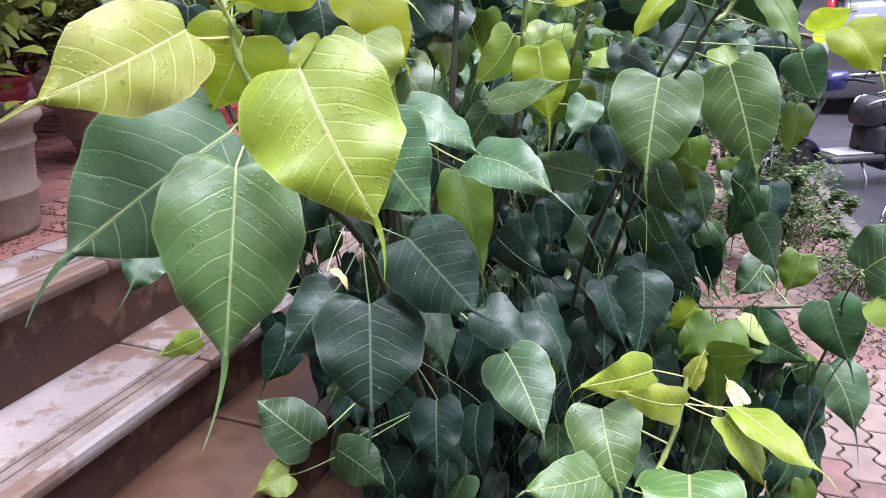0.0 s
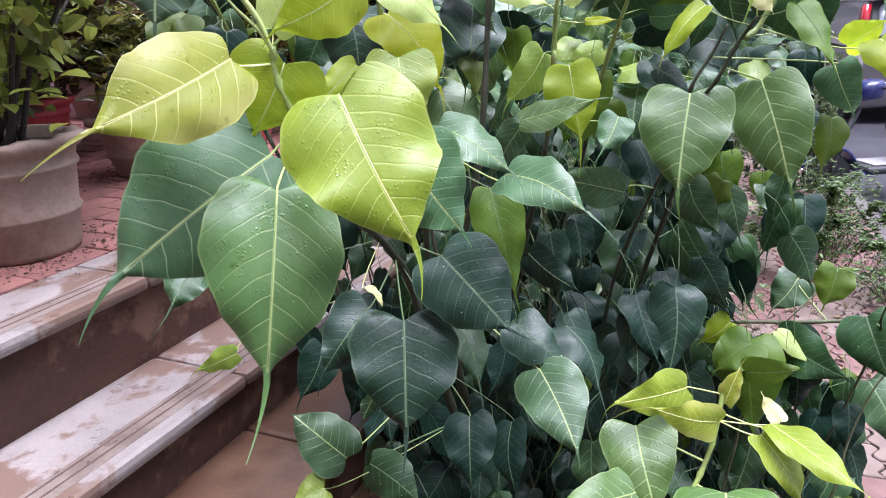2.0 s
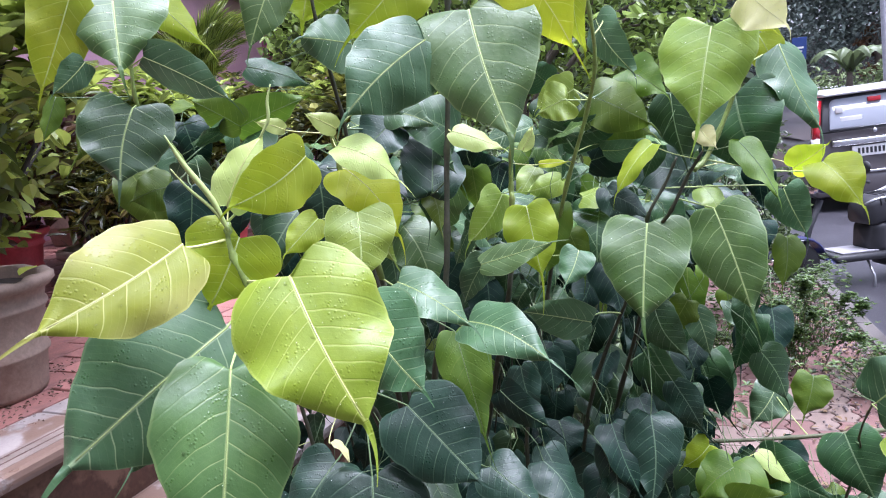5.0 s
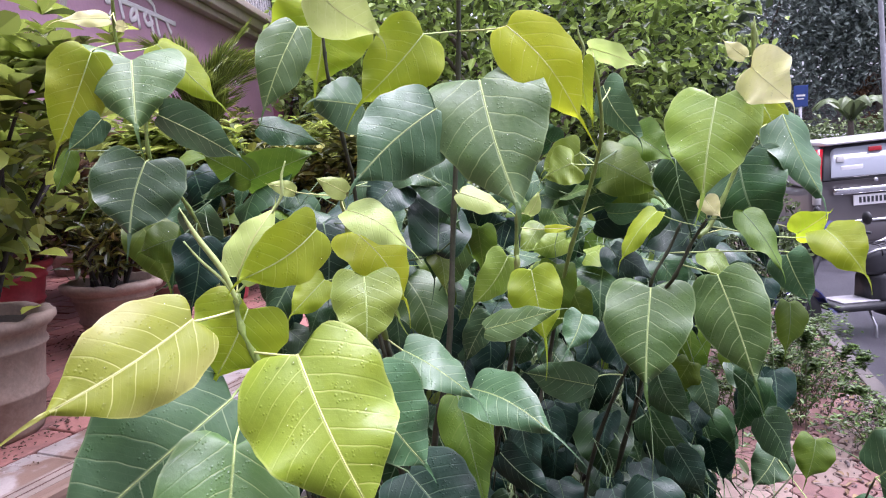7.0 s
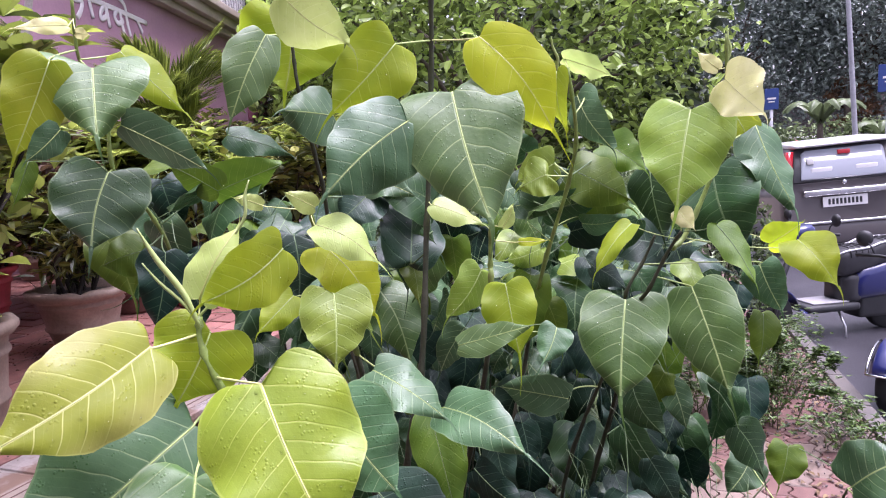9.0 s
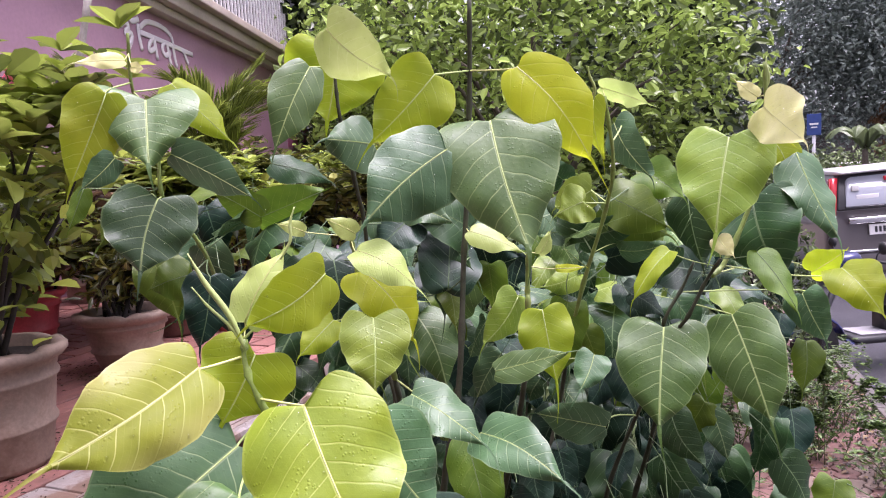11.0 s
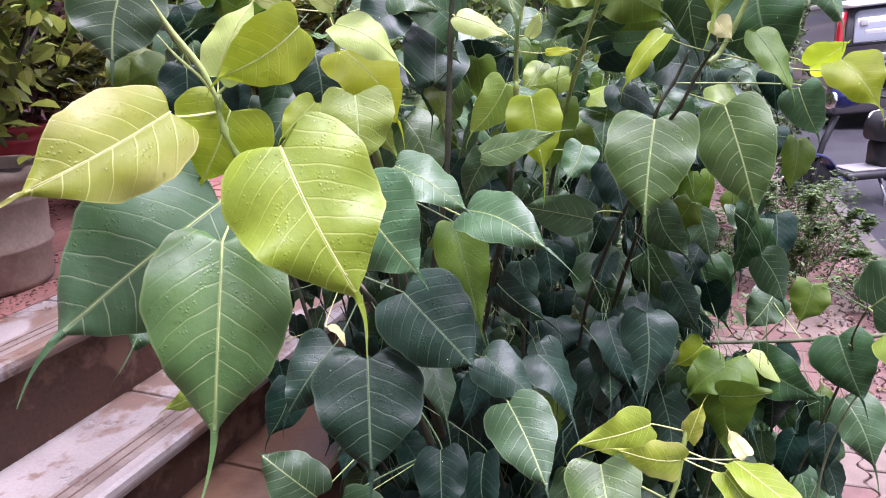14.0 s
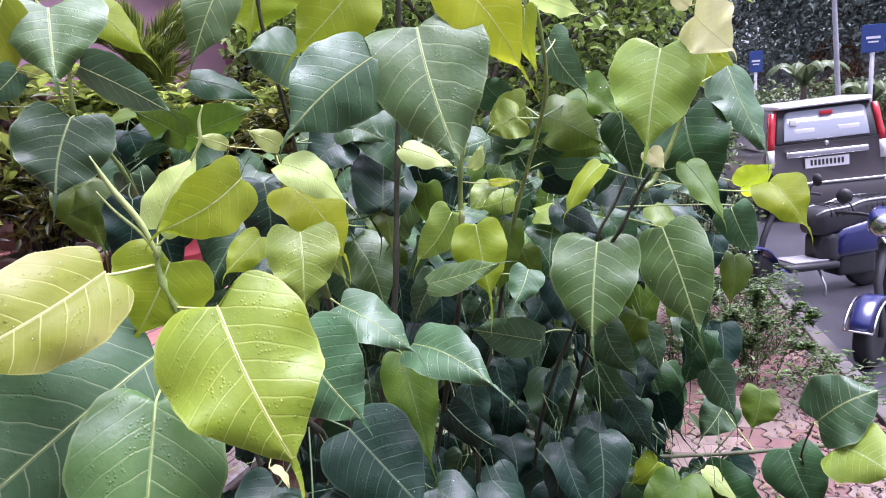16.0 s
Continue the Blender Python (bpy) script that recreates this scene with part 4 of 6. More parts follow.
peepal_leaf("limeg", (-0.355, 1.100, 1.122), (-0.409, 1.072, 1.109), (-0.417, 1.068, 1.110), 0.043, 30, 0.15)
peepal_leaf("wet", (-0.027, 1.209, 1.667), (-0.072, 1.185, 1.629), (-0.081, 1.184, 1.621), 0.083, 20, 0.12)
peepal_leaf("grey", (-0.088, 1.225, 1.676), (-0.017, 1.209, 1.630), (-0.009, 1.209, 1.623), 0.059, 25, 0.12)
peepal_leaf("deep", (0.208, 1.254, 1.654), (0.283, 1.241, 1.686), (0.291, 1.239, 1.690), 0.075, 25, 0.15)
peepal_leaf("olive", (0.292, 1.260, 1.686), (0.369, 1.215, 1.639), (0.381, 1.211, 1.635), 0.093, 20, 0.15)
peepal_leaf("olive", (0.359, 1.284, 1.723), (0.407, 1.247, 1.680), (0.415, 1.244, 1.675), 0.071, 20, 0.15)
peepal_leaf("grey", (0.202, 1.283, 1.629), (0.277, 1.239, 1.633), (0.287, 1.237, 1.629), 0.051, 35, 0.15)
peepal_leaf("grey", (0.308, 1.259, 1.598), (0.368, 1.212, 1.609), (0.376, 1.210, 1.609), 0.045, 35, 0.15)
peepal_leaf("dark", (0.301, 1.310, 1.579), (0.393, 1.265, 1.589), (0.402, 1.262, 1.588), 0.072, 20, 0.15)
peepal_leaf("deep", (0.224, 1.284, 1.716), (0.202, 1.287, 1.744), (0.198, 1.288, 1.748), 0.060, 20, 0.15)
peepal_leaf("limeg", (0.258, 1.226, 1.697), (0.202, 1.215, 1.674), (0.194, 1.216, 1.669), 0.071, 20, 0.15)
peepal_leaf("grey", (-0.040, 1.227, 1.686), (0.037, 1.198, 1.662), (0.047, 1.198, 1.657), 0.060, 30, 0.15)
peepal_leaf("dark", (0.079, 1.260, 1.588), (0.142, 1.257, 1.594), (0.151, 1.256, 1.593), 0.068, 20, 0.15)
BUDS = (((-0.185, 0.712, 1.676), (-0.146, 0.720, 1.591), 0.0026),
        ((-0.184, 0.712, 1.648), (-0.146, 0.720, 1.591), 0.0014),
        ((-0.095, 0.717, 1.710), (-0.109, 0.715, 1.667), 0.0014),
        ((0.152, 1.082, 1.708), (0.139, 1.078, 1.622), 0.002),
        ((0.226, 1.070, 1.864), (0.235, 1.084, 1.822), 0.002),
        ((0.474, 1.103, 1.870), (0.475, 1.108, 1.826), 0.0025))

# spear-shaped leaf buds of the foremost shoot
for top, low, r in BUDS:
    bm = bmesh.new()
    a, b = Vector(low), Vector(top)
    line = curve_points((a, a.lerp(b, 0.35) + Vector((0.004, 0, 0.0)), a.lerp(b, 0.7), b), 5)
    n = len(line)
    tube(bm, [BUSH_INV @ p for p in line], [max(0.0006, r * math.sin(math.pi * (0.12 + 0.88 * i / (n - 1))) ** 0.7) for i in range(n)], 8)
    part("bud", bm, RIB["green"], bush, "slender pointed green leaf bud")

foliage_for_grass = foliage_material("grass_blades", (0.03, 0.05, 0.012), (0.16, 0.15, 0.055), 0.6)

# the dense inner leaves behind the outer ones, their shade put into dark leaf colours
INNER = []
for i in range(10):
    length = rnd.uniform(0.085, 0.14)
    form = Blade(length, length * rnd.uniform(0.62, 0.84), rnd.uniform(-0.3, 0.35), rnd.uniform(0.0, 0.14), rnd.uniform(0.10, 0.26), rnd.uniform(0, 6), Vector((rnd.uniform(-0.03, 0.03), 0.066, -0.012)),
                 rnd.uniform(0.27, 0.36), rnd.uniform(1.45, 1.9), rnd.uniform(0, 0.12), rnd.uniform(-0.05, 0.05), 1.0, rnd.uniform(0.86, 1.1), rnd.uniform(-0.4, 0.4))
    bm = build_blade(bmesh.new(), form, 14, 6)
    blade = bpy.data.meshes.new("inner_blade")
    bm.to_mesh(blade)
    bm.free()
    for p in blade.polygons:
        p.use_smooth = True
    bm = bmesh.new()
    tube(bm, [(0, 0, 0), (0, -0.03, 0.015), (0, -0.07, 0.01), (rnd.uniform(-0.02, 0.02), -0.10, -0.02)], [0.0007] * 4, 5)
    stalk = bpy.data.meshes.new("inner_petiole")
    bm.to_mesh(stalk)
    bm.free()
    stalk.materials.append(RIB["dull"])
    INNER.append((blade, stalk))
# mostly dark kinds, darker still low down, painting the shade inside the bush
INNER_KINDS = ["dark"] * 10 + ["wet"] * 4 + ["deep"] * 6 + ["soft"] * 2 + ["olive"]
LOW_SHADE_KINDS = ["dark"] * 10 + ["wet"] * 2 + ["deep"]


def inner_leaf(p, kinds=INNER_KINDS, flat=False):
    blade, stalk = rnd.choice(INNER)
    blade = KIND_BLADES.setdefault((blade.name, kind := rnd.choice(kinds)), blade.copy())
    if not blade.materials:
        blade.materials.append(LEAF[kind])
    down = Vector((rnd.uniform(-0.6, 0.6), rnd.uniform(-0.9, 0.2), rnd.uniform(-1.2, -0.55))).normalized()
    if flat:
        down = Vector((rnd.uniform(-1, 1), rnd.uniform(-0.9, 0.4), rnd.uniform(-0.5, 0.15))).normalized()
    m = leaf_frame(p, p + down, rnd.uniform(-40, 40), p + Vector((rnd.uniform(-0.3, 0.3), -0.45, 1)) if flat else VIEWPOINT + Vector((0, 0, 0.9)))
    leaf = new("leaf", blade)
    leaf.parent = bush
    leaf.matrix_basis = BUSH_INV @ m @ Matrix.Scale(rnd.uniform(0.6, 1.05), 4)
    st = new("petiole", stalk)
    st.parent = leaf


KIND_BLADES = {}
placed = 0
while placed < 560:
    y = rnd.uniform(1.12, 1.95)
    x = rnd.uniform(-0.32 - 0.05 * y, 0.12 + 0.42 * y)
    top = 1.60 - 0.35 * abs(x - 0.15) if x < 0.5 else 1.46 - 0.9 * (x - 0.45)
    z = 0.42 + (top - 0.42) * rnd.random() ** 0.8
    # lower left and right are kept clear along the camera's view of steps and pavement
    if x < -0.30 + 0.25 * (1.1 - z) or (Vector((x, y, z)) - VIEWPOINT).length < 1.28:
        continue
    if z < 1.22 and x > 0.05 + 0.33 * (y - 0.14) and (z > 1.64 - 0.56 * (y - 0.14) or x > 0.05 + 0.43 * (y - 0.14)):
        continue
    inner_leaf(Vector((x, y, z)), LOW_SHADE_KINDS if z < 0.95 else INNER_KINDS)
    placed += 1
# leaves hanging over the stems, in dark kinds that carry the bush's shade
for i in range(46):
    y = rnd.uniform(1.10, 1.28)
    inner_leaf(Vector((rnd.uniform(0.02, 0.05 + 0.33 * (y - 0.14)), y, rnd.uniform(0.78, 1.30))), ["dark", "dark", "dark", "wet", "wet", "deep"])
# sparser leaves low at the pavement's side
for i in range(105):
    y = rnd.uniform(1.15, 1.75)
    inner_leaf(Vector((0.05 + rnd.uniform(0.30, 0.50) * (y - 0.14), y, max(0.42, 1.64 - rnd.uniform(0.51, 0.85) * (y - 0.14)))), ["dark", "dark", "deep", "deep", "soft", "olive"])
for i in range(60):
    y = rnd.uniform(1.15, 1.6)
    inner_leaf(Vector((0.05 + rnd.uniform(0.44, 0.62) * (y - 0.14), y, max(0.40, 1.64 - rnd.uniform(0.60, 0.92) * (y - 0.14)))), ["deep", "soft", "grey", "wet", "dark", "dark", "olive"])
# the darkest leaves, close over the soil, with the deep shade there in their colour
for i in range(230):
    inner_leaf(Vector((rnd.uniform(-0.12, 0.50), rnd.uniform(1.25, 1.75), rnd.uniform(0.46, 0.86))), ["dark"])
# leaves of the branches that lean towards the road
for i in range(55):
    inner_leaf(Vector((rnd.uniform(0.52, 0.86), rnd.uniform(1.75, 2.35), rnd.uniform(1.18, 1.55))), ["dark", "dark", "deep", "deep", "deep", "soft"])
# leaves at the back of the bush, in lighter kinds that stand for light on them
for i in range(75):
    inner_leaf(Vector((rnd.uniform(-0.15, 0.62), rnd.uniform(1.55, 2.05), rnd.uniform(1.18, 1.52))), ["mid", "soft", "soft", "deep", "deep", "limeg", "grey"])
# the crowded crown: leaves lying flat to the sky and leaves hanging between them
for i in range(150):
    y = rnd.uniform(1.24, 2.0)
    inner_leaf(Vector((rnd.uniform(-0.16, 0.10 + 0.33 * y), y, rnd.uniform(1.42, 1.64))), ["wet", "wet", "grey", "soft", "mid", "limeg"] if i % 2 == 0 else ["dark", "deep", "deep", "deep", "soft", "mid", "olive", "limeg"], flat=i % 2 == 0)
# the shoot beside the terrace
for i in range(34):
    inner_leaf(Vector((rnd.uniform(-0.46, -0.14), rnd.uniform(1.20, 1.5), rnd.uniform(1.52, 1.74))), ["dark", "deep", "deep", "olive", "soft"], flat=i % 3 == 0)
# leaves hanging at the bush's edge over the pavement
for i in range(26):
    y = rnd.uniform(1.30, 1.60)
    inner_leaf(Vector((0.05 + rnd.uniform(0.31, 0.395) * (y - 0.14), y, 1.64 - rnd.uniform(0.28, 0.56) * (y - 0.14))), ["dark", "dark", "deep", "deep", "soft"])
# inner twigs
for i in range(26):
    a = Vector((rnd.uniform(-0.1, 0.4), rnd.uniform(1.3, 1.7), 0.40))
    b = a + Vector((rnd.uniform(-0.30, 0.40), rnd.uniform(-0.15, 0.25), rnd.uniform(0.5, 1.05)))
    peepal_stem("twig" if i % 3 else "stem", 0.0034, 0.0013, a, a.lerp(b, 0.5) + Vector((rnd.uniform(-0.05, 0.05), 0, 0.04)), b)
# grass and dry twigs at the foot
bm = bmesh.new()
for i in range(900):
    p = Vector((rnd.gauss(-0.02, 0.14), rnd.gauss(1.22, 0.12), 0.40))
    small = p + Vector((rnd.gauss(0, 0.05), rnd.gauss(-0.02, 0.05), rnd.uniform(0.10, 0.30)))
    w = Vector((0.0016, 0.0006, 0))
    mid_ = p.lerp(small, 0.55) + Vector((0, 0, 0.03))
    a, b, c, d, e = [bm.verts.new(q) for q in (p - w, p + w, mid_ + w * 0.8, mid_ - w * 0.8, small)]
    bm.faces.new((a, b, c, d))
    bm.faces.new((d, c, e))
grass = tagged(mesh_ob("grass_tuft", bm, foliage_for_grass, False), "thin green and dry grass under the bush", "grass", kind="stuff")

# soil bed under the bush
bm = bmesh.new()


def bed_point(u, v):
    x, y = -0.75 + 2.0 * u, 0.2 + 3.4 * v
    k = max(0.0, min(1.0, (1.20 - x) / 1.1))
    z = -0.06 + 0.50 * (k * k * (3 - 2 * k)) + 0.03 * noise.noise(Vector((x * 4, y * 4, 0)))
    return Vector((x, y, z))


sheet(bm, 40, 60, bed_point)
tagged(mesh_ob("garden_bed", bm, M_SOIL), "dark damp soil bed under the bush", "soil", kind="structure")

# ---- potted plants on the terrace ----
M_POT = plain("weathered_pot", (0.255, 0.188, 0.145), 0.75, vary=0.25, scale=9, fine=110, bump=0.45, stain=(0.14, 0.075, 0.05), stain_amt=0.75)
M_POT_RED = plain("red_pot", (0.42, 0.06, 0.07), 0.5, vary=0.2)
M_POT_DARK = plain("dark_clay_pot", (0.10, 0.04, 0.03), 0.7, vary=0.3)
F_POT = foliage_material("pot_plant_leaves", (0.020, 0.036, 0.012), (0.56, 0.68, 0.12), 0.34, 0.4, 1.55)
F_CROTON = foliage_material("variegated_leaves", (0.016, 0.026, 0.008), (0.36, 0.36, 0.06), power=2.3)
F_PURPLE = foliage_material("purple_leaves", (0.05, 0.02, 0.03), (0.16, 0.10, 0.05))
F_SHRUB = foliage_material("shrub_leaves", (0.014, 0.028, 0.012), (0.32, 0.42, 0.18), 0.32, 0.3, 1.7)
F_PALM = foliage_material("palm_leaflets", (0.05, 0.085, 0.015), (0.50, 0.58, 0.12), power=1.7)
F_TREE = foliage_material("tree_leaves", (0.012, 0.026, 0.009), (0.56, 0.76, 0.17), 0.32, 0.32, 1.55)
# near-black tones stand for the shade deep inside the crowns
F_BACK = foliage_material("shade_backing_leaves", (0.008, 0.016, 0.008), (0.10, 0.15, 0.05), 0.4, 0.2, 1.6)
F_WEED = foliage_material("weed_leaves", (0.016, 0.038, 0.010), (0.14, 0.23, 0.05))
# distance haze is mixed into these pale grey-green tones
F_FAR = foliage_material("hazy_far_leaves", (0.09, 0.115, 0.105), (0.36, 0.43, 0.36), 0.45, 0.25, 1.4)
F_FARBROWN = foliage_material("far_brown_leaves", (0.10, 0.05, 0.025), (0.20, 0.11, 0.05))
F_HEDGE = foliage_material("hedge_leaves", (0.05, 0.075, 0.03), (0.30, 0.38, 0.17))
M_FLOWER = plain("pink_flower", (0.75, 0.16, 0.24), 0.6, vary=0.2)
M_BARK = plain("grey_bark", (0.10, 0.08, 0.06), 0.85, vary=0.4, scale=8, fine=60, bump=0.8, dist=0.01)
M_DARKBARK = plain("dark_branch", (0.03, 0.024, 0.02), 0.85, vary=0.4)


def small_leaf(bm, p, way, face, length, width, cup=0.2):
    """A pointed leaf of four faces, folded at the midrib."""
    y = way.normalized()
    x = y.cross(face)
    if x.length < 1e-4:
        x = y.cross(Vector((1, 0.3, 0)))
    x.normalize()
    z = x.cross(y)
    drop = z * (-0.18 * length)
    if length > 0.045 and length < 0.10:
        rows = []
        for s, hw in ((0.0, 0.03), (0.22, 0.34), (0.48, 0.50), (0.75, 0.38), (1.0, 0.0)):
            c = p + y * length * s + drop * s * s
            rows.append([bm.verts.new(c + x * k * hw * width + z * width * cup * abs(k) * hw * 2) for k in ((-1, 0, 1) if hw else (0,))])
        for lo, hi in zip(rows, rows[1:]):
            if len(hi) == 3:
                bm.faces.new((lo[0], lo[1], hi[1], hi[0]))
                bm.faces.new((lo[1], lo[2], hi[2], hi[1]))
            else:
                bm.faces.new((lo[0], lo[1], hi[0]))
                bm.faces.new((lo[1], lo[2], hi[0]))
        return
    a, b = bm.verts.new(p), bm.verts.new(p + y * length + drop)
    m1, m2 = bm.verts.new(p + y * length * 0.35 - z * width * cup * 0.3), bm.verts.new(p + y * length * 0.72 - z * width * cup * 0.3 + drop * 0.45)
    for s in (1, -1):
        e1 = bm.verts.new(p + y * length * 0.28 + x * s * width * 0.46 + z * width * cup)
        e2 = bm.verts.new(p + y * length * 0.68 + x * s * width * 0.42 + z * width * cup + drop * 0.4)
        for f in ((a, e1, m1), (e1, e2, m2, m1), (e2, b, m2)):
            bm.faces.new(f if s > 0 else f[::-1])


def any_way(r, up=0.2):
    return Vector((r.gauss(0, 1), r.gauss(0, 1), r.gauss(up, 0.7))).normalized()


def plant_crown(bm, r, lines, count, length, width, spread, droop=0.3):
    """Leaves set round lines of twigs."""
    for i in range(count):
        line = r.choice(lines)
        p = line[r.randrange(len(line))] + any_way(r) * r.random() * spread
        k = r.uniform(0.7, 1.25)
        if i % 3 == 0:
            # a rosette at a twig's end
            c = line[-1 - r.randrange(3)] + any_way(r) * r.random() * spread * 1.3
            for q in range(5):
                a = q * 1.257 + r.random()
                small_leaf(bm, c, Vector((math.cos(a), math.sin(a), r.uniform(0.2, 0.9))), Vector((0, 0, 1)), length * k, width * k)
            continue
        small_leaf(bm, p, any_way(r) + Vector((0, 0, -droop)), any_way(r, 1.6), length * k, width * k)


def pot_mesh(r0, r1, h, rim=0.022):
    prof = [(r0 * 0.97, 0.0), (r0, 0.012)]
    for k in (0.3, 0.34, 0.36, 0.40, 0.70, 0.73, 0.75, 0.79):
        bulge = 0.007 if k in (0.34, 0.36, 0.73, 0.75) else 0.0
        prof.append((r0 + (r1 - r0) * k + bulge, h * k))
    prof += [(r1, h - 0.035), (r1 + rim * 0.5, h - 0.032), (r1 + rim, h - 0.018), (r1 + rim, h - 0.004), (r1 + rim * 0.6, h), (r1 - 0.012, h), (r1 - 0.016, h - 0.03), (0.004, h - 0.034)]
    bm = lathe(bmesh.new(), prof, 56)
    for v in bm.verts:
        # worn and chipped rim, hand-made walls
        d = Vector((v.co.x * 9 + h * 50, v.co.y * 9, v.co.z * 5))
        v.co.x *= 1 + 0.005 * noise.noise(d)
        v.co.y *= 1 + 0.005 * noise.noise(d)
        if v.co.z > h - 0.03 and math.hypot(v.co.x, v.co.y) > r1 - 0.02:
            v.co.z -= 0.022 * max(0.0, noise.noise(Vector((v.co.x * 22, v.co.y * 22, h * 40))) - 0.12)
    return bm


def potted_plant(name, at, label, r0, r1, h, pot_mat, leaf_mat, height, spread, count, leaf_len, leaf_wid, seed, twigs=9, flower=0):
    r = random.Random(seed)
    ob = thing(name, label, "potted plant", "potted plants", at=Matrix.Translation(at))
    part("pot", pot_mesh(r0, r1, h), pot_mat, ob, "round pot with a thick rolled rim and raised bands")
    bm = bmesh.new()
    lathe(bm, [(r1 - 0.02, h - 0.045), (r1 - 0.02, h - 0.028), (0.01, h - 0.02)], 24)
    part("soil", bm, M_SOIL, ob)
    lines = []
    for i in range(twigs):
        a = Vector((r.gauss(0, 0.03), r.gauss(0, 0.03), h - 0.03))
        b = a + Vector((r.gauss(0, spread * 0.7), r.gauss(0, spread * 0.7), height * r.uniform(0.55, 1.0)))
        line = curve_points((a, a.lerp(b, 0.5) + Vector((r.gauss(0, 0.03), r.gauss(0, 0.03), 0.03)), b), 7)
        bm = bmesh.new()
        tube(bm, line, [0.008 * (1 - 0.75 * k / (len(line) - 1)) for k in range(len(line))], 6)
        part("branch", bm, M_DARKBARK, ob)
        lines.append(line[3:])
    bm = bmesh.new()
    plant_crown(bm, r, lines, count, leaf_len, leaf_wid, spread * 0.55)
    tagged(part("foliage", bm, leaf_mat, ob, smooth=False), kind="stuff")
    if flower:
        for k in range(flower):
            bm = bmesh.new()
            c = lines[k % len(lines)][-1] + any_way(r) * 0.05
            for i in range(26):
                small_leaf(bm, c + any_way(r) * 0.02, any_way(r), any_way(r), 0.022, 0.016)
            part("flower_head", bm, M_FLOWER, ob, "pink flower cluster", smooth=False)
    return ob


ZT = 1.10
potted_plant("potted_shrub", (-1.07, 1.74, ZT), "stained beige pot with a dense shrub of yellow-green leaves", 0.125, 0.155, 0.285, M_POT, F_POT, 0.62, 0.24, 520, 0.072, 0.040, 3, 12)
potted_plant("potted_croton", (-1.145, 2.62, ZT), "beige banded pot with a low variegated shrub", 0.095, 0.15, 0.215, M_POT, F_CROTON, 0.36, 0.17, 900, 0.052, 0.014, 4, 12)
ixora = potted_plant("potted_ixora", (-1.50, 2.25, ZT), "dark clay pot with a tall shrub and pink flowers", 0.11, 0.14, 0.26, M_POT_DARK, F_POT, 0.70, 0.30, 800, 0.078, 0.036, 5, 14)
for k_, (x_, y_, z_) in enumerate(((-1.16, 2.08, 2.05), (-1.15, 2.20, 2.07), (-1.15, 1.99, 1.93), (-1.18, 2.14, 1.93))):
    r_ = random.Random(90 + k_)
    c_ = Vector((x_ + 1.50, y_ - 2.25, z_ - ZT))
    bm = bmesh.new()
    tube(bm, curve_points((Vector((0, 0, 0.23)), c_ * 0.55 + Vector((0, 0, 0.05)), c_), 6), [0.005 - 0.0002 * q for q in range(13)], 6)
    part("branch", bm, M_DARKBARK, ixora)
    bm = bmesh.new()
    for i in range(60):
        small_leaf(bm, c_ + any_way(r_) * 0.032 * (1.0, 0.6, 0.9, 0.6)[k_], any_way(r_, 0.6), any_way(r_), 0.018, 0.013)
    part("flower_head", bm, M_FLOWER, ixora, "pink flower cluster", smooth=False)
    bm = bmesh.new()
    for q in range(9):
        a_ = q * 0.75
        small_leaf(bm, c_ - Vector((0, 0, 0.03)), Vector((math.cos(a_), math.sin(a_), r_.uniform(-0.1, 0.5))), Vector((0, 0, 1)), 0.075, 0.034)
    part("leaf_rosette", bm, F_POT, ixora, smooth=False)
potted_plant("potted_shrub", (-1.75, 3.0, ZT), "red pot with a tall purple-green shrub", 0.11, 0.15, 0.25, M_POT_RED, F_PURPLE, 0.5, 0.32, 1300, 0.08, 0.04, 6, 12)
potted_plant("potted_shrub", (-0.93, 3.25, ZT), "red pot with a small green shrub", 0.09, 0.12, 0.2, M_POT_RED, F_CROTON, 0.45, 0.16, 420, 0.06, 0.025, 8, 9)

for k_, (x_, y_, h_, s_) in enumerate(((-1.55, 3.7, 0.40, 0.32), (-2.05, 3.4, 0.48, 0.30), (-1.25, 4.2, 0.40, 0.32), (-1.9, 4.9, 0.5, 0.36), (-1.1, 5.3, 0.5, 0.36), (-1.75, 1.75, 0.6, 0.3), (-1.0, 4.7, 0.55, 0.34), (-1.5, 6.2, 0.7, 0.4), (-0.75, 6.0, 0.7, 0.4), (-1.18, 3.22, 0.55, 0.26), (-0.62, 3.75, 0.5, 0.26))):
    potted_plant("potted_shrub", (x_, y_, ZT), "dark clay pot with a dense dark green shrub", 0.11, 0.15, 0.25, M_POT_DARK, (F_POT, F_CROTON, F_POT)[k_ % 3], h_, s_, 800, 0.08, 0.034, 70 + k_, 12)


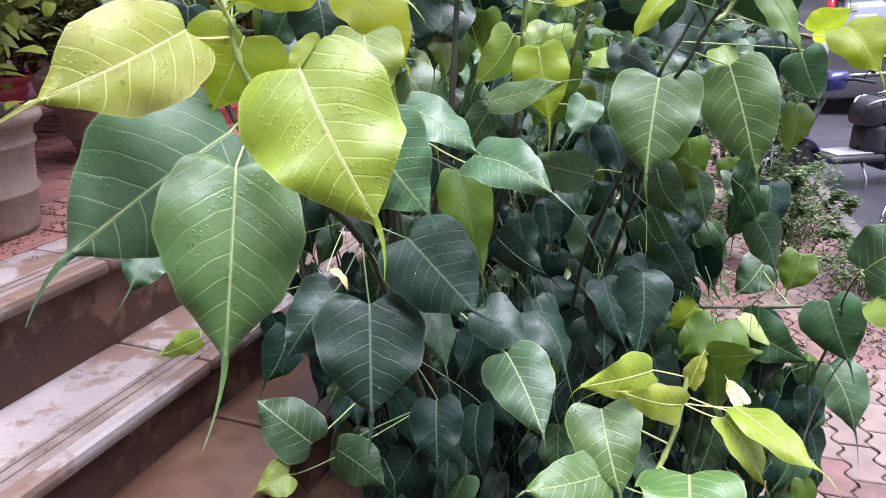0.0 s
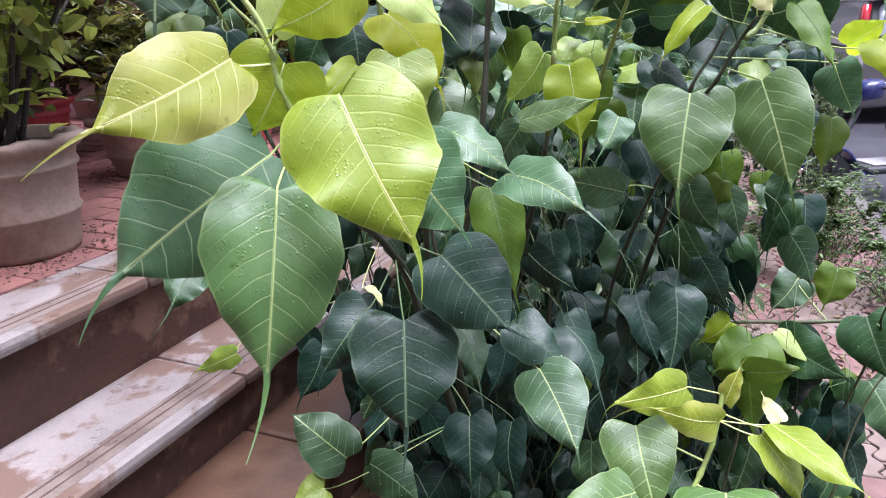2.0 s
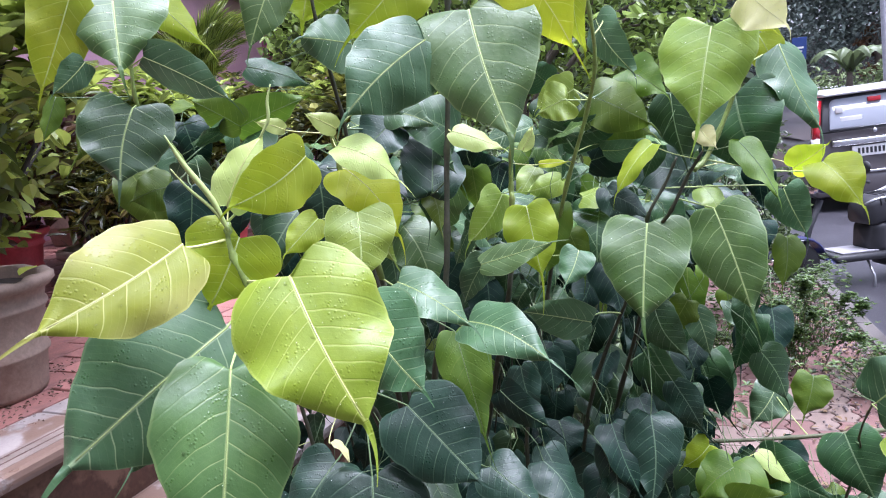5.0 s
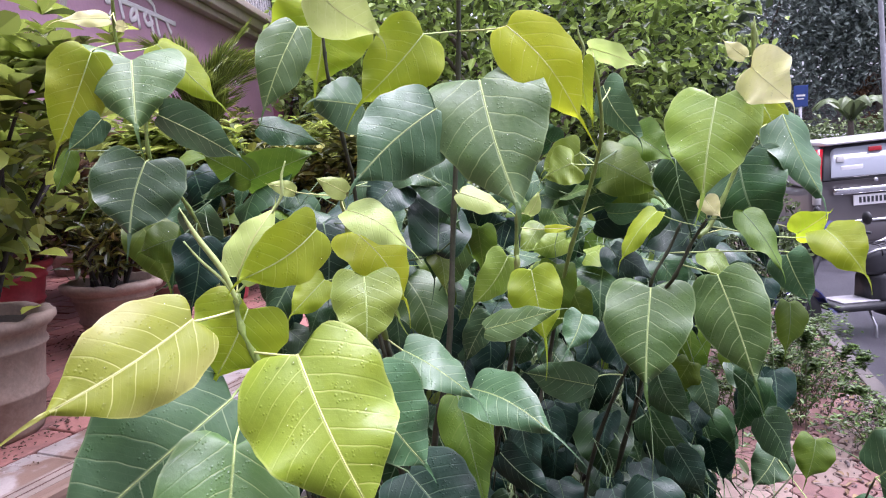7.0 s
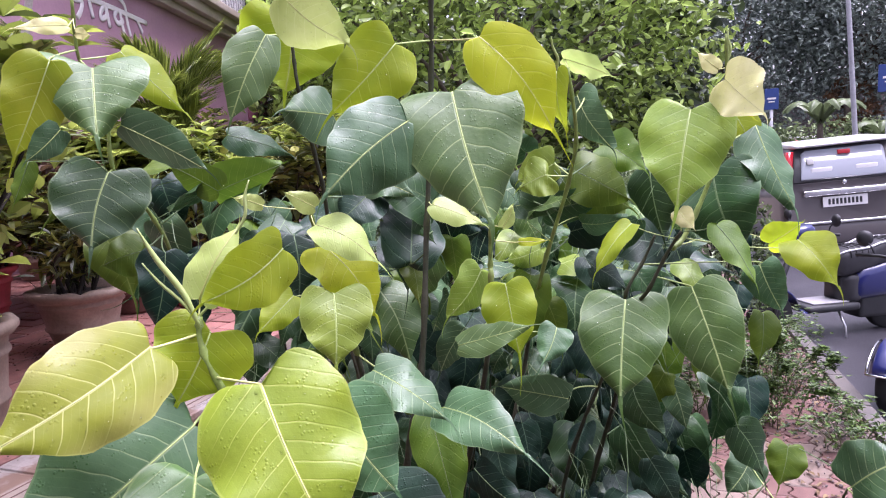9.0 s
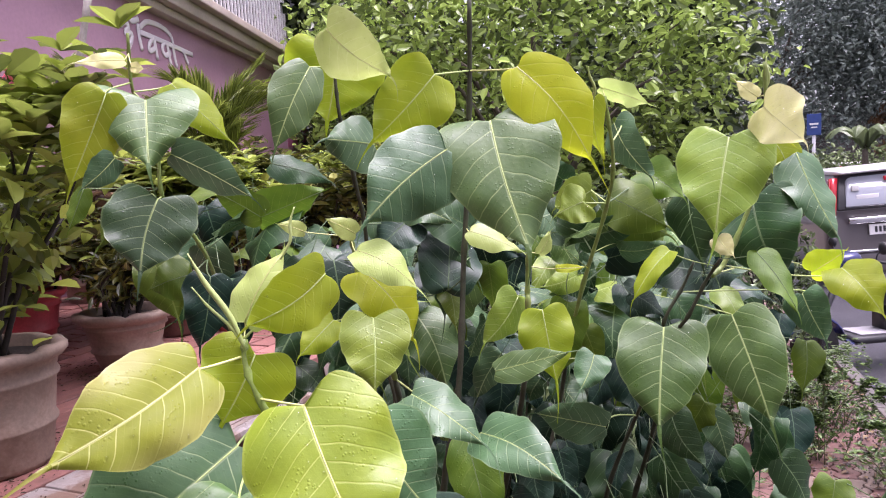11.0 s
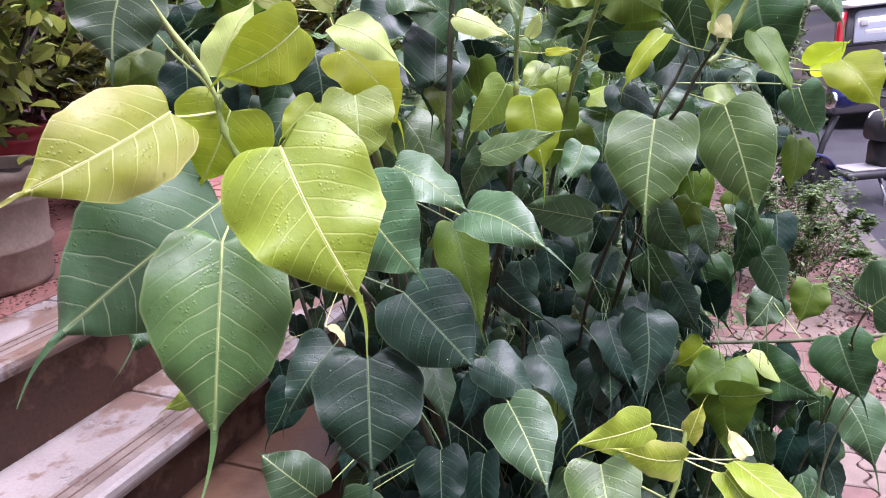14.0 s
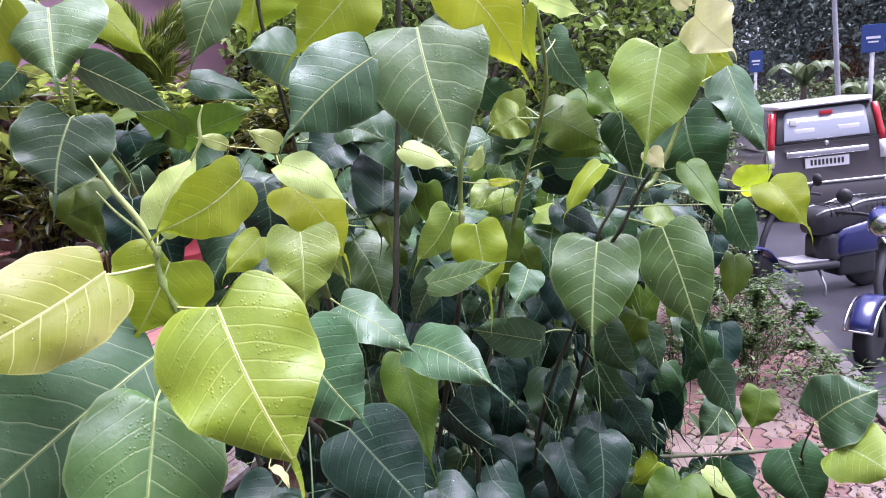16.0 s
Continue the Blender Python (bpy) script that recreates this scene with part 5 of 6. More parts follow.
def palm(at, label, seed, fronds, reach, height):
    r = random.Random(seed)
    ob = thing("areca_palm", label, "palm", "areca palms", at=Matrix.Translation(at))
    part("pot", pot_mesh(0.15, 0.2, 0.32), M_POT, ob)
    for i in range(fronds):
        a = 2 * math.pi * i / fronds + r.uniform(-0.3, 0.3)
        out = Vector((math.cos(a), math.sin(a), 0))
        k = r.uniform(0.62, 1.06)
        base = Vector((r.gauss(0, 0.03), r.gauss(0, 0.03), 0.3))
        line = curve_points((base, base + out * reach * 0.06 + Vector((0, 0, height * 0.62 * k)), base + out * reach * 0.45 * k + Vector((0, 0, height * 0.86 * k)),
                             base + out * reach * k + Vector((0, 0, height * r.uniform(0.86, 1.02) * k))), 8)
        n = len(line)
        bm = bmesh.new()
        tube(bm, line, [0.007 * (1 - 0.8 * q / (n - 1)) for q in range(n)], 5)
        stalk = part("frond", bm, F_PALM, ob)
        bm = bmesh.new()
        for q in range(int(n * 0.36), n):
            ahead = (line[min(q + 1, n - 1)] - line[q - 1]).normalized()
            side = ahead.cross(Vector((0, 0, 1))).normalized()
            for f in (0.0, 0.25, 0.5, 0.75):
                for s in (-1, 1):
                    way = ahead * 0.8 + side * s * 0.6 + Vector((0, 0, r.uniform(0.3, 0.7)))
                    p = line[q].lerp(line[min(q + 1, n - 1)], f)
                    small_leaf(bm, p, way, Vector((0, 0, 1)), r.uniform(0.5, 0.75) * reach, 0.009, 0.3)
        part("leaflet_fan", bm, F_PALM, stalk, smooth=False)
    return ob


palm((-1.56, 5.1, ZT), "feathery yellow-green areca palm against the pink wall", 11, 28, 0.32, 1.10)
palm((-2.10, 4.3, ZT), "feathery areca palm in a pot beside the wall", 12, 9, 0.22, 1.12)

# bamboo prop with a dark tie
prop = thing("bamboo_prop", "leaning bamboo pole tied with dark cord and blue plastic", "pole")
bm = bmesh.new()
low, high = Vector((-2.05, 3.67, ZT)), Vector((-1.66, 3.67, 2.75))
line = [low.lerp(high, k / 12) for k in range(13)]
tube(bm, line, [0.017 + (0.003 if k % 3 == 0 else 0) for k in range(13)], 9)
part("pole", bm, plain("old_bamboo", (0.36, 0.33, 0.29), 0.6, vary=0.25, scale=25), prop)
bm = bmesh.new()
c = low.lerp(high, 0.66)
tube(bm, [c + Vector((0.02 * math.cos(k) * 1.2, 0.022 * math.sin(k), 0.004 * k - 0.03)) for k in [j * 0.6 for j in range(26)]], [0.007] * 26, 5)
part("cord", bm, plain("dark_cord", (0.02, 0.02, 0.03), 0.7), prop)
bm = bmesh.new()
sheet(bm, 4, 6, lambda u, v: c + Vector((0.03 + 0.05 * u + 0.03 * v, -0.02 + 0.02 * math.sin(6 * u), -0.10 * v + 0.02 * math.sin(9 * v))))
part("plastic_strip", bm, plain("blue_plastic", (0.25, 0.38, 0.5), 0.4), prop)

# sign writing on the pink wall
sign = tagged(new("wall_sign"), "white painted lettering on the pink wall", "sign")
M_LETTER = plain("letter_white", (0.78, 0.72, 0.74), 0.5, vary=0.05, bump=0)


def stroke(*pts):
    bm = bmesh.new()
    line = curve_points([Vector((x, 0.0, z)) for x, z in pts], 5)
    tube(bm, line, [0.024] * len(line), 8)
    bmesh.ops.transform(bm, matrix=WALL_ROT @ Matrix.Translation((0, -0.005, 0)) @ Matrix.Diagonal((1, 0.2, 1, 1)), verts=bm.verts)
    part("letter_bar", bm, M_LETTER, sign)


stroke((-1.36, 2.99), (-1.29, 3.03), (-1.24, 3.00), (-1.30, 2.95), (-1.20, 2.96), (-1.22, 2.89), (-1.29, 2.82))
stroke((-1.24, 3.10), (-1.18, 3.06), (-1.07, 3.10))
stroke((-1.09, 3.06), (-1.08, 2.96), (-1.05, 2.86))
stroke((-1.07, 3.03), (-0.92, 3.11), (-0.67, 3.12), (-0.51, 3.08), (-0.47, 3.01))
stroke((-1.07, 3.00), (-0.69, 3.00), (-0.07, 2.99))
stroke((-0.84, 3.00), (-0.92, 2.93), (-0.92, 2.88), (-0.83, 2.92), (-0.83, 3.01), (-0.79, 2.83))
stroke((-0.64, 3.00), (-0.69, 2.94), (-0.64, 2.89), (-0.54, 2.93))
stroke((-0.59, 3.00), (-0.57, 2.90), (-0.54, 2.81))
stroke((-0.48, 3.00), (-0.46, 2.90), (-0.43, 2.82))
stroke((-0.28, 3.00), (-0.23, 2.94), (-0.18, 2.89))
word = bpy.data.curves.new("lettering", "FONT")
word.body, word.size, word.extrude, word.offset = "BANK", 0.32, 0.006, 0.008
lettering = new("lettering", word)
word.materials.append(M_LETTER)
lettering.parent = sign
lettering.matrix_basis = WALL_ROT @ pose(3.55, -0.018, 2.65, 90, 0, 0) @ Matrix.Diagonal((2.3, 1, 1, 1))
bm = bmesh.new()
box(bm, (2.9, -0.012, 2.26), (6.4, 0.0, 2.95), 0.003, WALL_ROT)
part("sign_board", bm, plain("magenta_board", (0.36, 0.10, 0.19), 0.55, vary=0.12, scale=3, bump=0.1), sign, "magenta board behind the white letters", False)
bm = bmesh.new()
box(bm, (3.36, -0.016, 2.465), (4.9, -0.0125, 2.50), 0, WALL_ROT)
part("writing_bar", bm, M_LETTER, sign, smooth=False)


def tree_thing(name, at, label, category, seed, trunk_h, trunk_r, crown, count, leaf_len, leaf_wid, leaf_mat, limbs=9, group="", droop=0.3, bark=None):
    """crown: half sizes and the middle's height. Leaves stand in tufts round the limbs' ends."""
    r = random.Random(seed)
    ob = thing(name, label, category, group, at=Matrix.Translation(at))
    cx, cy, cz, mid = crown
    bm = bmesh.new()
    top = Vector((r.gauss(0, 0.1), r.gauss(0, 0.1), trunk_h))
    line = curve_points((Vector((0, 0, -0.1)), Vector((r.gauss(0, 0.05), r.gauss(0, 0.05), trunk_h * 0.5)), top), 6)
    tube(bm, line, [trunk_r * (1 - 0.45 * k / (len(line) - 1)) for k in range(len(line))], 9)
    part("trunk", bm, bark or M_BARK, ob)
    ends = []
    for i in range(limbs):
        d = any_way(r, 0.3)
        q = Vector((d.x * cx, d.y * cy, mid + d.z * cz)) * 1.0
        q = Vector((q.x * 0.8, q.y * 0.8, mid + (q.z - mid) * 0.8))
        limb = curve_points((line[int(len(line) * 0.55) + i % 5], top.lerp(q, 0.5) + Vector((0, 0, 0.1)), q), 6)
        bm = bmesh.new()
        tube(bm, limb, [trunk_r * 0.4 * (1 - 0.8 * k / (len(limb) - 1)) for k in range(len(limb))], 6)
        part("limb", bm, bark or M_BARK, ob)
        ends.append(q)
    bm = bmesh.new()
    tufts = []
    for i in range(max(20, count // 28)):
        d = any_way(r, 0.0) * r.uniform(0.35, 1.0) ** 0.5
        tufts.append(Vector((d.x * cx, d.y * cy, mid + d.z * cz)) * 1.0)
    for i in range(count):
        c = r.choice(tufts)
        p = c + Vector((r.gauss(0, cx * 0.10), r.gauss(0, cy * 0.10), r.gauss(0, cz * 0.09)))
        k = r.uniform(0.65, 1.3)
        small_leaf(bm, p, any_way(r) + Vector((0, 0, -droop)), any_way(r, 1.2), leaf_len * k, leaf_wid * k)
    tagged(part("crown", bm, leaf_mat, ob, smooth=False), kind="stuff")
    return ob


tree_thing("garden_tree", (0.9, 6.9, 0), "dense green garden tree with light young leaves", "tree", 21, 1.9, 0.09, (2.1, 1.0, 1.9, 2.6), 11500, 0.098, 0.052, F_TREE, 16)
tree_thing("garden_tree", (-0.2, 8.8, 0), "dense dark green garden tree behind the terrace", "tree", 22, 1.9, 0.09, (1.5, 1.2, 2.2, 2.9), 6000, 0.098, 0.055, F_TREE, 12)
# added backing that shows as dark gaps between the leaves in front
tree_thing("garden_tree", (0.9, 10.6, 0), "dark backing tree added to close the sky gaps behind the garden trees", "tree", 27, 2.0, 0.14, (3.6, 0.8, 3.4, 3.3), 9500, 0.24, 0.14, F_BACK, 14)
for k_, (x_, y_, m_) in enumerate(((0.25, 3.0, 0.70), (0.75, 3.9, 0.8), (1.35, 5.4, 1.1), (0.2, 4.8, 1.1), (0.45, 2.5, 0.5), (0.70, 3.3, 0.55), (2.0, 6.6, 1.15), (2.5, 8.4, 1.1), (3.1, 9.6, 1.0), (1.15, 4.1, 1.1), (1.5, 5.0, 1.05))):
    tree_thing("garden_shrub", (x_, y_, 0), "leafy dark green shrub behind the bush", "shrub", 23 + 100 * k_, m_ * 0.7, 0.03, (0.5, 0.5, 0.62, m_), 3000, 0.06, 0.028, F_SHRUB, 16, "shrubs behind the bush", bark=M_DARKBARK)


def weed_clump(at, seed, height, spread, count, leaf_len, label):
    r = random.Random(seed)
    ob = thing("weed_clump", label, "weed", "weeds on the pavement", at=Matrix.Translation(at))
    lines = []
    for i in range(16):
        a = Vector((r.gauss(0, 0.05), r.gauss(0, 0.05), 0))
        b = a + Vector((r.gauss(0, spread), r.gauss(0, spread), height * r.uniform(0.4, 1.0)))
        line = curve_points((a, a.lerp(b, 0.5) + Vector((0, 0, 0.08)), b), 6)
        bm = bmesh.new()
        tube(bm, line, [0.004 * (1 - 0.7 * k / (len(line) - 1)) for k in range(len(line))], 5)
        part("stalk", bm, STEM_MAT["twig"], ob)
        lines.append(line[2:])
    bm = bmesh.new()
    plant_crown(bm, r, lines, count, leaf_len, leaf_len * 0.5, spread * 0.35, 0.0)
    tagged(part("foliage", bm, F_WEED, ob, smooth=False), kind="stuff")
    return ob


tree_thing("garden_shrub", (2.28, 5.05, 0), "airy small-leaved green shrub by the kerb", "shrub", 29, 0.9, 0.02, (0.34, 0.36, 0.62, 0.88), 2600, 0.05, 0.024, F_SHRUB, 14, "shrubs behind the bush", bark=M_DARKBARK)
weed_clump((2.12, 4.05, 0), 31, 0.68, 0.13, 2300, 0.028, "bushy small-leaved green weed on the pavers")
weed_clump((2.45, 4.55, 0), 32, 0.40, 0.28, 800, 0.026, "sprawling light green weed by the kerb")
weed_clump((1.75, 4.25, 0), 33, 0.40, 0.2, 700, 0.027, "small-leaved green weed on the pavers")
weed_clump((2.62, 5.2, 0), 35, 0.45, 0.26, 900, 0.027, "sprawling green weed along the kerb")
weed_clump((2.35, 3.6, 0), 36, 0.22, 0.22, 500, 0.03, "low green weed along the kerb")
weed_clump((1.28, 3.5, 0), 34, 0.18, 0.16, 90, 0.03, "low green weed beside the bush")

# ---- parked vehicles ----
M_CARGREY = plain("grey_brown_car_paint", (0.115, 0.100, 0.103), 0.35, metal=0.15, vary=0.06, scale=2, bump=0, coat=0.6)
M_CARWHITE = plain("white_car_paint", (0.75, 0.74, 0.74), 0.3, vary=0.04, scale=2, bump=0, coat=0.5)
M_TAIL = plain("tail_light_red", (0.55, 0.02, 0.03), 0.2, vary=0.1, bump=0, coat=0.6)
M_CHROME = plain("chrome", (0.75, 0.75, 0.76), 0.15, metal=1.0, vary=0.05, bump=0)
M_RUBBER = plain("tyre_rubber", (0.02, 0.02, 0.021), 0.75, vary=0.2)
M_BLACK = plain("black_plastic", (0.03, 0.03, 0.033), 0.5, vary=0.2)
M_BLUE = plain("dark_blue_paint", (0.014, 0.018, 0.11), 0.36, vary=0.1, scale=3, bump=0, coat=0.8)
M_SEAT = plain("black_vinyl", (0.035, 0.034, 0.038), 0.45, vary=0.2, fine=200)
M_GREYMAT = plain("grey_floor_mat", (0.36, 0.35, 0.37), 0.6, vary=0.15)
M_SILVER = plain("silver_paint", (0.55, 0.55, 0.56), 0.35, metal=0.7, vary=0.05, bump=0)
g = Nodes("car_glass_sky_tone")
# pale blue-grey base paints the sky's reflection into the panes
g.bsdf.inputs["Base Color"].default_value, g.bsdf.inputs["Roughness"].default_value = (0.36, 0.38, 0.43, 1), 0.06
g.bsdf.inputs["Specular IOR Level"].default_value = 0.9
M_GLASS = g.mat


def loft(bm, sections, close=True):
    rings = [[bm.verts.new(p) for p in s] for s in sections]
    n = len(rings[0])
    for a, b in zip(rings, rings[1:]):
        for k in range(n):
            bm.faces.new((a[k], a[(k + 1) % n], b[(k + 1) % n], b[k]))
    if close:
        bm.faces.new(rings[0][::-1])
        bm.faces.new(rings[-1])
    bmesh.ops.recalc_face_normals(bm, faces=bm.faces)
    return bm


def rounded(x, w, z0, z1, r=0.12, n=4):
    """A rounded upright frame across a car at x."""
    pts = []
    for cy, cz, a0 in ((w - r, z1 - r, 0), (-w + r, z1 - r, 90), (-w + r, z0 + r, 180), (w - r, z0 + r, 270)):
        for k in range(n + 1):
            a = radians(a0 + 90 * k / n)
            pts.append(Vector((x, cy + r * math.cos(a), cz + r * math.sin(a))))
    return pts


def wheel(parent, x, y, r, wid):
    m = Matrix.Translation((x, y, r)) @ Matrix.Rotation(radians(90), 4, "X")
    w = new("wheel")
    w.parent = parent
    bm = bmesh.new()
    lathe(bm, [(r * 0.62, -wid / 2), (r * 0.92, -wid / 2), (r, -wid * 0.3), (r, wid * 0.3), (r * 0.92, wid / 2), (r * 0.62, wid / 2)], 32, m)
    part("tyre", bm, M_RUBBER, w)
    bm = bmesh.new()
    lathe(bm, [(r * 0.2, -wid * 0.42), (r * 0.62, -wid * 0.46), (r * 0.64, 0), (r * 0.62, wid * 0.46), (r * 0.2, wid * 0.42)], 24, m)
    part("rim", bm, M_SILVER, w)


def hatchback(at, label, paint, roof_paint):
    car = thing("hatchback_car", label, "car", at=at)
    bm = bmesh.new()
    loft(bm, [rounded(0.02, 0.74, 0.42, 1.18, 0.06), rounded(0.0, 0.77, 0.34, 1.20, 0.06), rounded(0.25, 0.81, 0.24, 1.12), rounded(1.2, 0.81, 0.22, 1.04), rounded(2.5, 0.81, 0.22, 1.02),
              rounded(3.3, 0.79, 0.26, 0.98), rounded(3.62, 0.70, 0.36, 0.80)])
    part("body", bm, paint, car, "metallic grey-brown body")
    bm = bmesh.new()
    loft(bm, [rounded(0.035, 0.735, 0.98, 1.06, 0.03), rounded(0.12, 0.67, 0.98, 1.69, 0.13), rounded(0.25, 0.67, 0.98, 1.735, 0.14), rounded(1.2, 0.67, 0.98, 1.745, 0.14), rounded(2.2, 0.66, 0.98, 1.70, 0.12),
              rounded(2.95, 0.70, 0.98, 1.04, 0.03)])
    part("cabin", bm, paint, car)
    bm = bmesh.new()
    loft(bm, [rounded(0.0, 0.58, 1.715, 1.73, 0.006), rounded(0.04, 0.62, 1.70, 1.748, 0.015), rounded(0.14, 0.65, 1.70, 1.765, 0.02), rounded(1.2, 0.66, 1.71, 1.78, 0.03), rounded(2.2, 0.64, 1.67, 1.74, 0.03)])
    part("roof", bm, roof_paint, car, "white roof with a small rear spoiler")
    bm = bmesh.new()
    loft(bm, [rounded(-0.005, 0.66, 1.20, 1.22, 0.008), rounded(0.08, 0.63, 1.20, 1.70, 0.07), rounded(0.15, 0.63, 1.20, 1.70, 0.07)])
    seal = part("window_seal", bm, M_BLACK, car, "black window surround")
    bm = bmesh.new()
    loft(bm, [rounded(-0.018, 0.56, 1.235, 1.255, 0.008), rounded(0.050, 0.54, 1.235, 1.655, 0.09), rounded(0.15, 0.54, 1.235, 1.655, 0.09)])
    part("rear_window", bm, M_GLASS, car, "rear window with the sky's reflection in its pale colour")
    for s in (-1, 1):
        bm = bmesh.new()
        loft(bm, [[Vector((x, s * 0.708, z)) for x, z in ((0.35, 1.08), (2.5, 1.08), (2.1, 1.60), (0.35, 1.63))], [Vector((x, s * 0.66, z)) for x, z in ((0.35, 1.08), (2.5, 1.08), (2.1, 1.60), (0.35, 1.63))]])
        part("side_window", bm, M_GLASS, car, smooth=False)
        bm = bmesh.new()
        loft(bm, [[Vector((x + k, s * (y + i), z)) for k, i in ((0, 0), (0, 0.075), (0.03, 0.09), (0.12, 0.09), (0.12, 0))] for x, y, z in ((-0.012, 0.69, 1.14), (-0.008, 0.68, 1.24), (0.03, 0.65, 1.48), (0.06, 0.625, 1.66))])
        part("tail_light", bm, M_TAIL, car, "tall red tail light")
        bm = bmesh.new()
        loft(bm, [[Vector((x + k, s * (y + i), z)) for k, i in ((0, 0), (0, 0.075), (0.03, 0.09), (0.12, 0.09), (0.12, 0))] for x, y, z in ((-0.010, 0.70, 0.88), (-0.014, 0.695, 1.02), (-0.012, 0.69, 1.136))])
        part("reversing_light", bm, M_WHITE, car, "clear lower lamp under the red one")
    bm = bmesh.new()
    box(bm, (-0.085, -0.74, 0.60), (-0.02, 0.74, 0.635), 0.012)
    part("bumper_trim", bm, M_CHROME, car, "bright strip along the bumper")
    bm = bmesh.new()
    box(bm, (-0.07, -0.79, 0.30), (0.2, 0.79, 0.60), 0.05)
    part("bumper", bm, paint, car)
    bm = bmesh.new()
    box(bm, (-0.04, -0.54, 1.00), (0.01, 0.54, 1.085), 0.014)
    part("garnish", bm, M_CHROME, car, "chrome bar across the tailgate")
    bm = bmesh.new()
    box(bm, (-0.02, -0.29, 0.83), (0.012, 0.29, 0.975), 0.004)
    plate = part("number_plate", bm, M_WHITE, car, "white number plate", False)
    for k in range(9):
        bm = bmesh.new()
        y = 0.205 - k * 0.051
        box(bm, (-0.024, y - 0.015, 0.865), (-0.0195, y + 0.015, 0.945))
        part("plate_bar", bm, M_BLACK, plate, smooth=False)
    for y_ in (-0.30, 0.28):
        bm = bmesh.new()
        box(bm, (-0.003, y_ - 0.14, 1.262), (0.022, y_ + 0.14, 1.40), 0.01)
        part("seat_back", bm, M_CARWHITE, car, "pale seat back seen through the rear window")
    bm = bmesh.new()
    box(bm, (0.0, 0.38, 1.46), (0.06, 0.47, 1.54), 0.004)
    part("sticker", bm, M_WHITE, car, "white paper sticker inside the rear window")
    bm = bmesh.new()
    box(bm, (0.015, -0.10, 1.57), (0.07, 0.06, 1.63), 0.004)
    part("sticker", bm, M_TAIL, car, "red sticker")
    bm = bmesh.new()
    lathe(bm, [(0.001, 0.0), (0.035, 0.004), (0.03, 0.012), (0.002, 0.014)], 6, pose(-0.012, 0, 1.17, 0, -90, 0))
    part("badge", bm, M_CHROME, car)
    for x in (0.62, 3.0):
        for s in (-0.70, 0.70):
            wheel(car, x, s, 0.29, 0.17)
    return car


REAR_YAW = math.degrees(math.atan2(0.965, 0.26))
hatchback(Matrix.Translation((6.27, 9.76, -0.16)) @ Matrix.Rotation(radians(REAR_YAW), 4, "Z") @ Matrix.Rotation(radians(-4), 4, "X"), "grey-brown hatchback car with a white roof, parked on the road", M_CARGREY, M_CARWHITE)


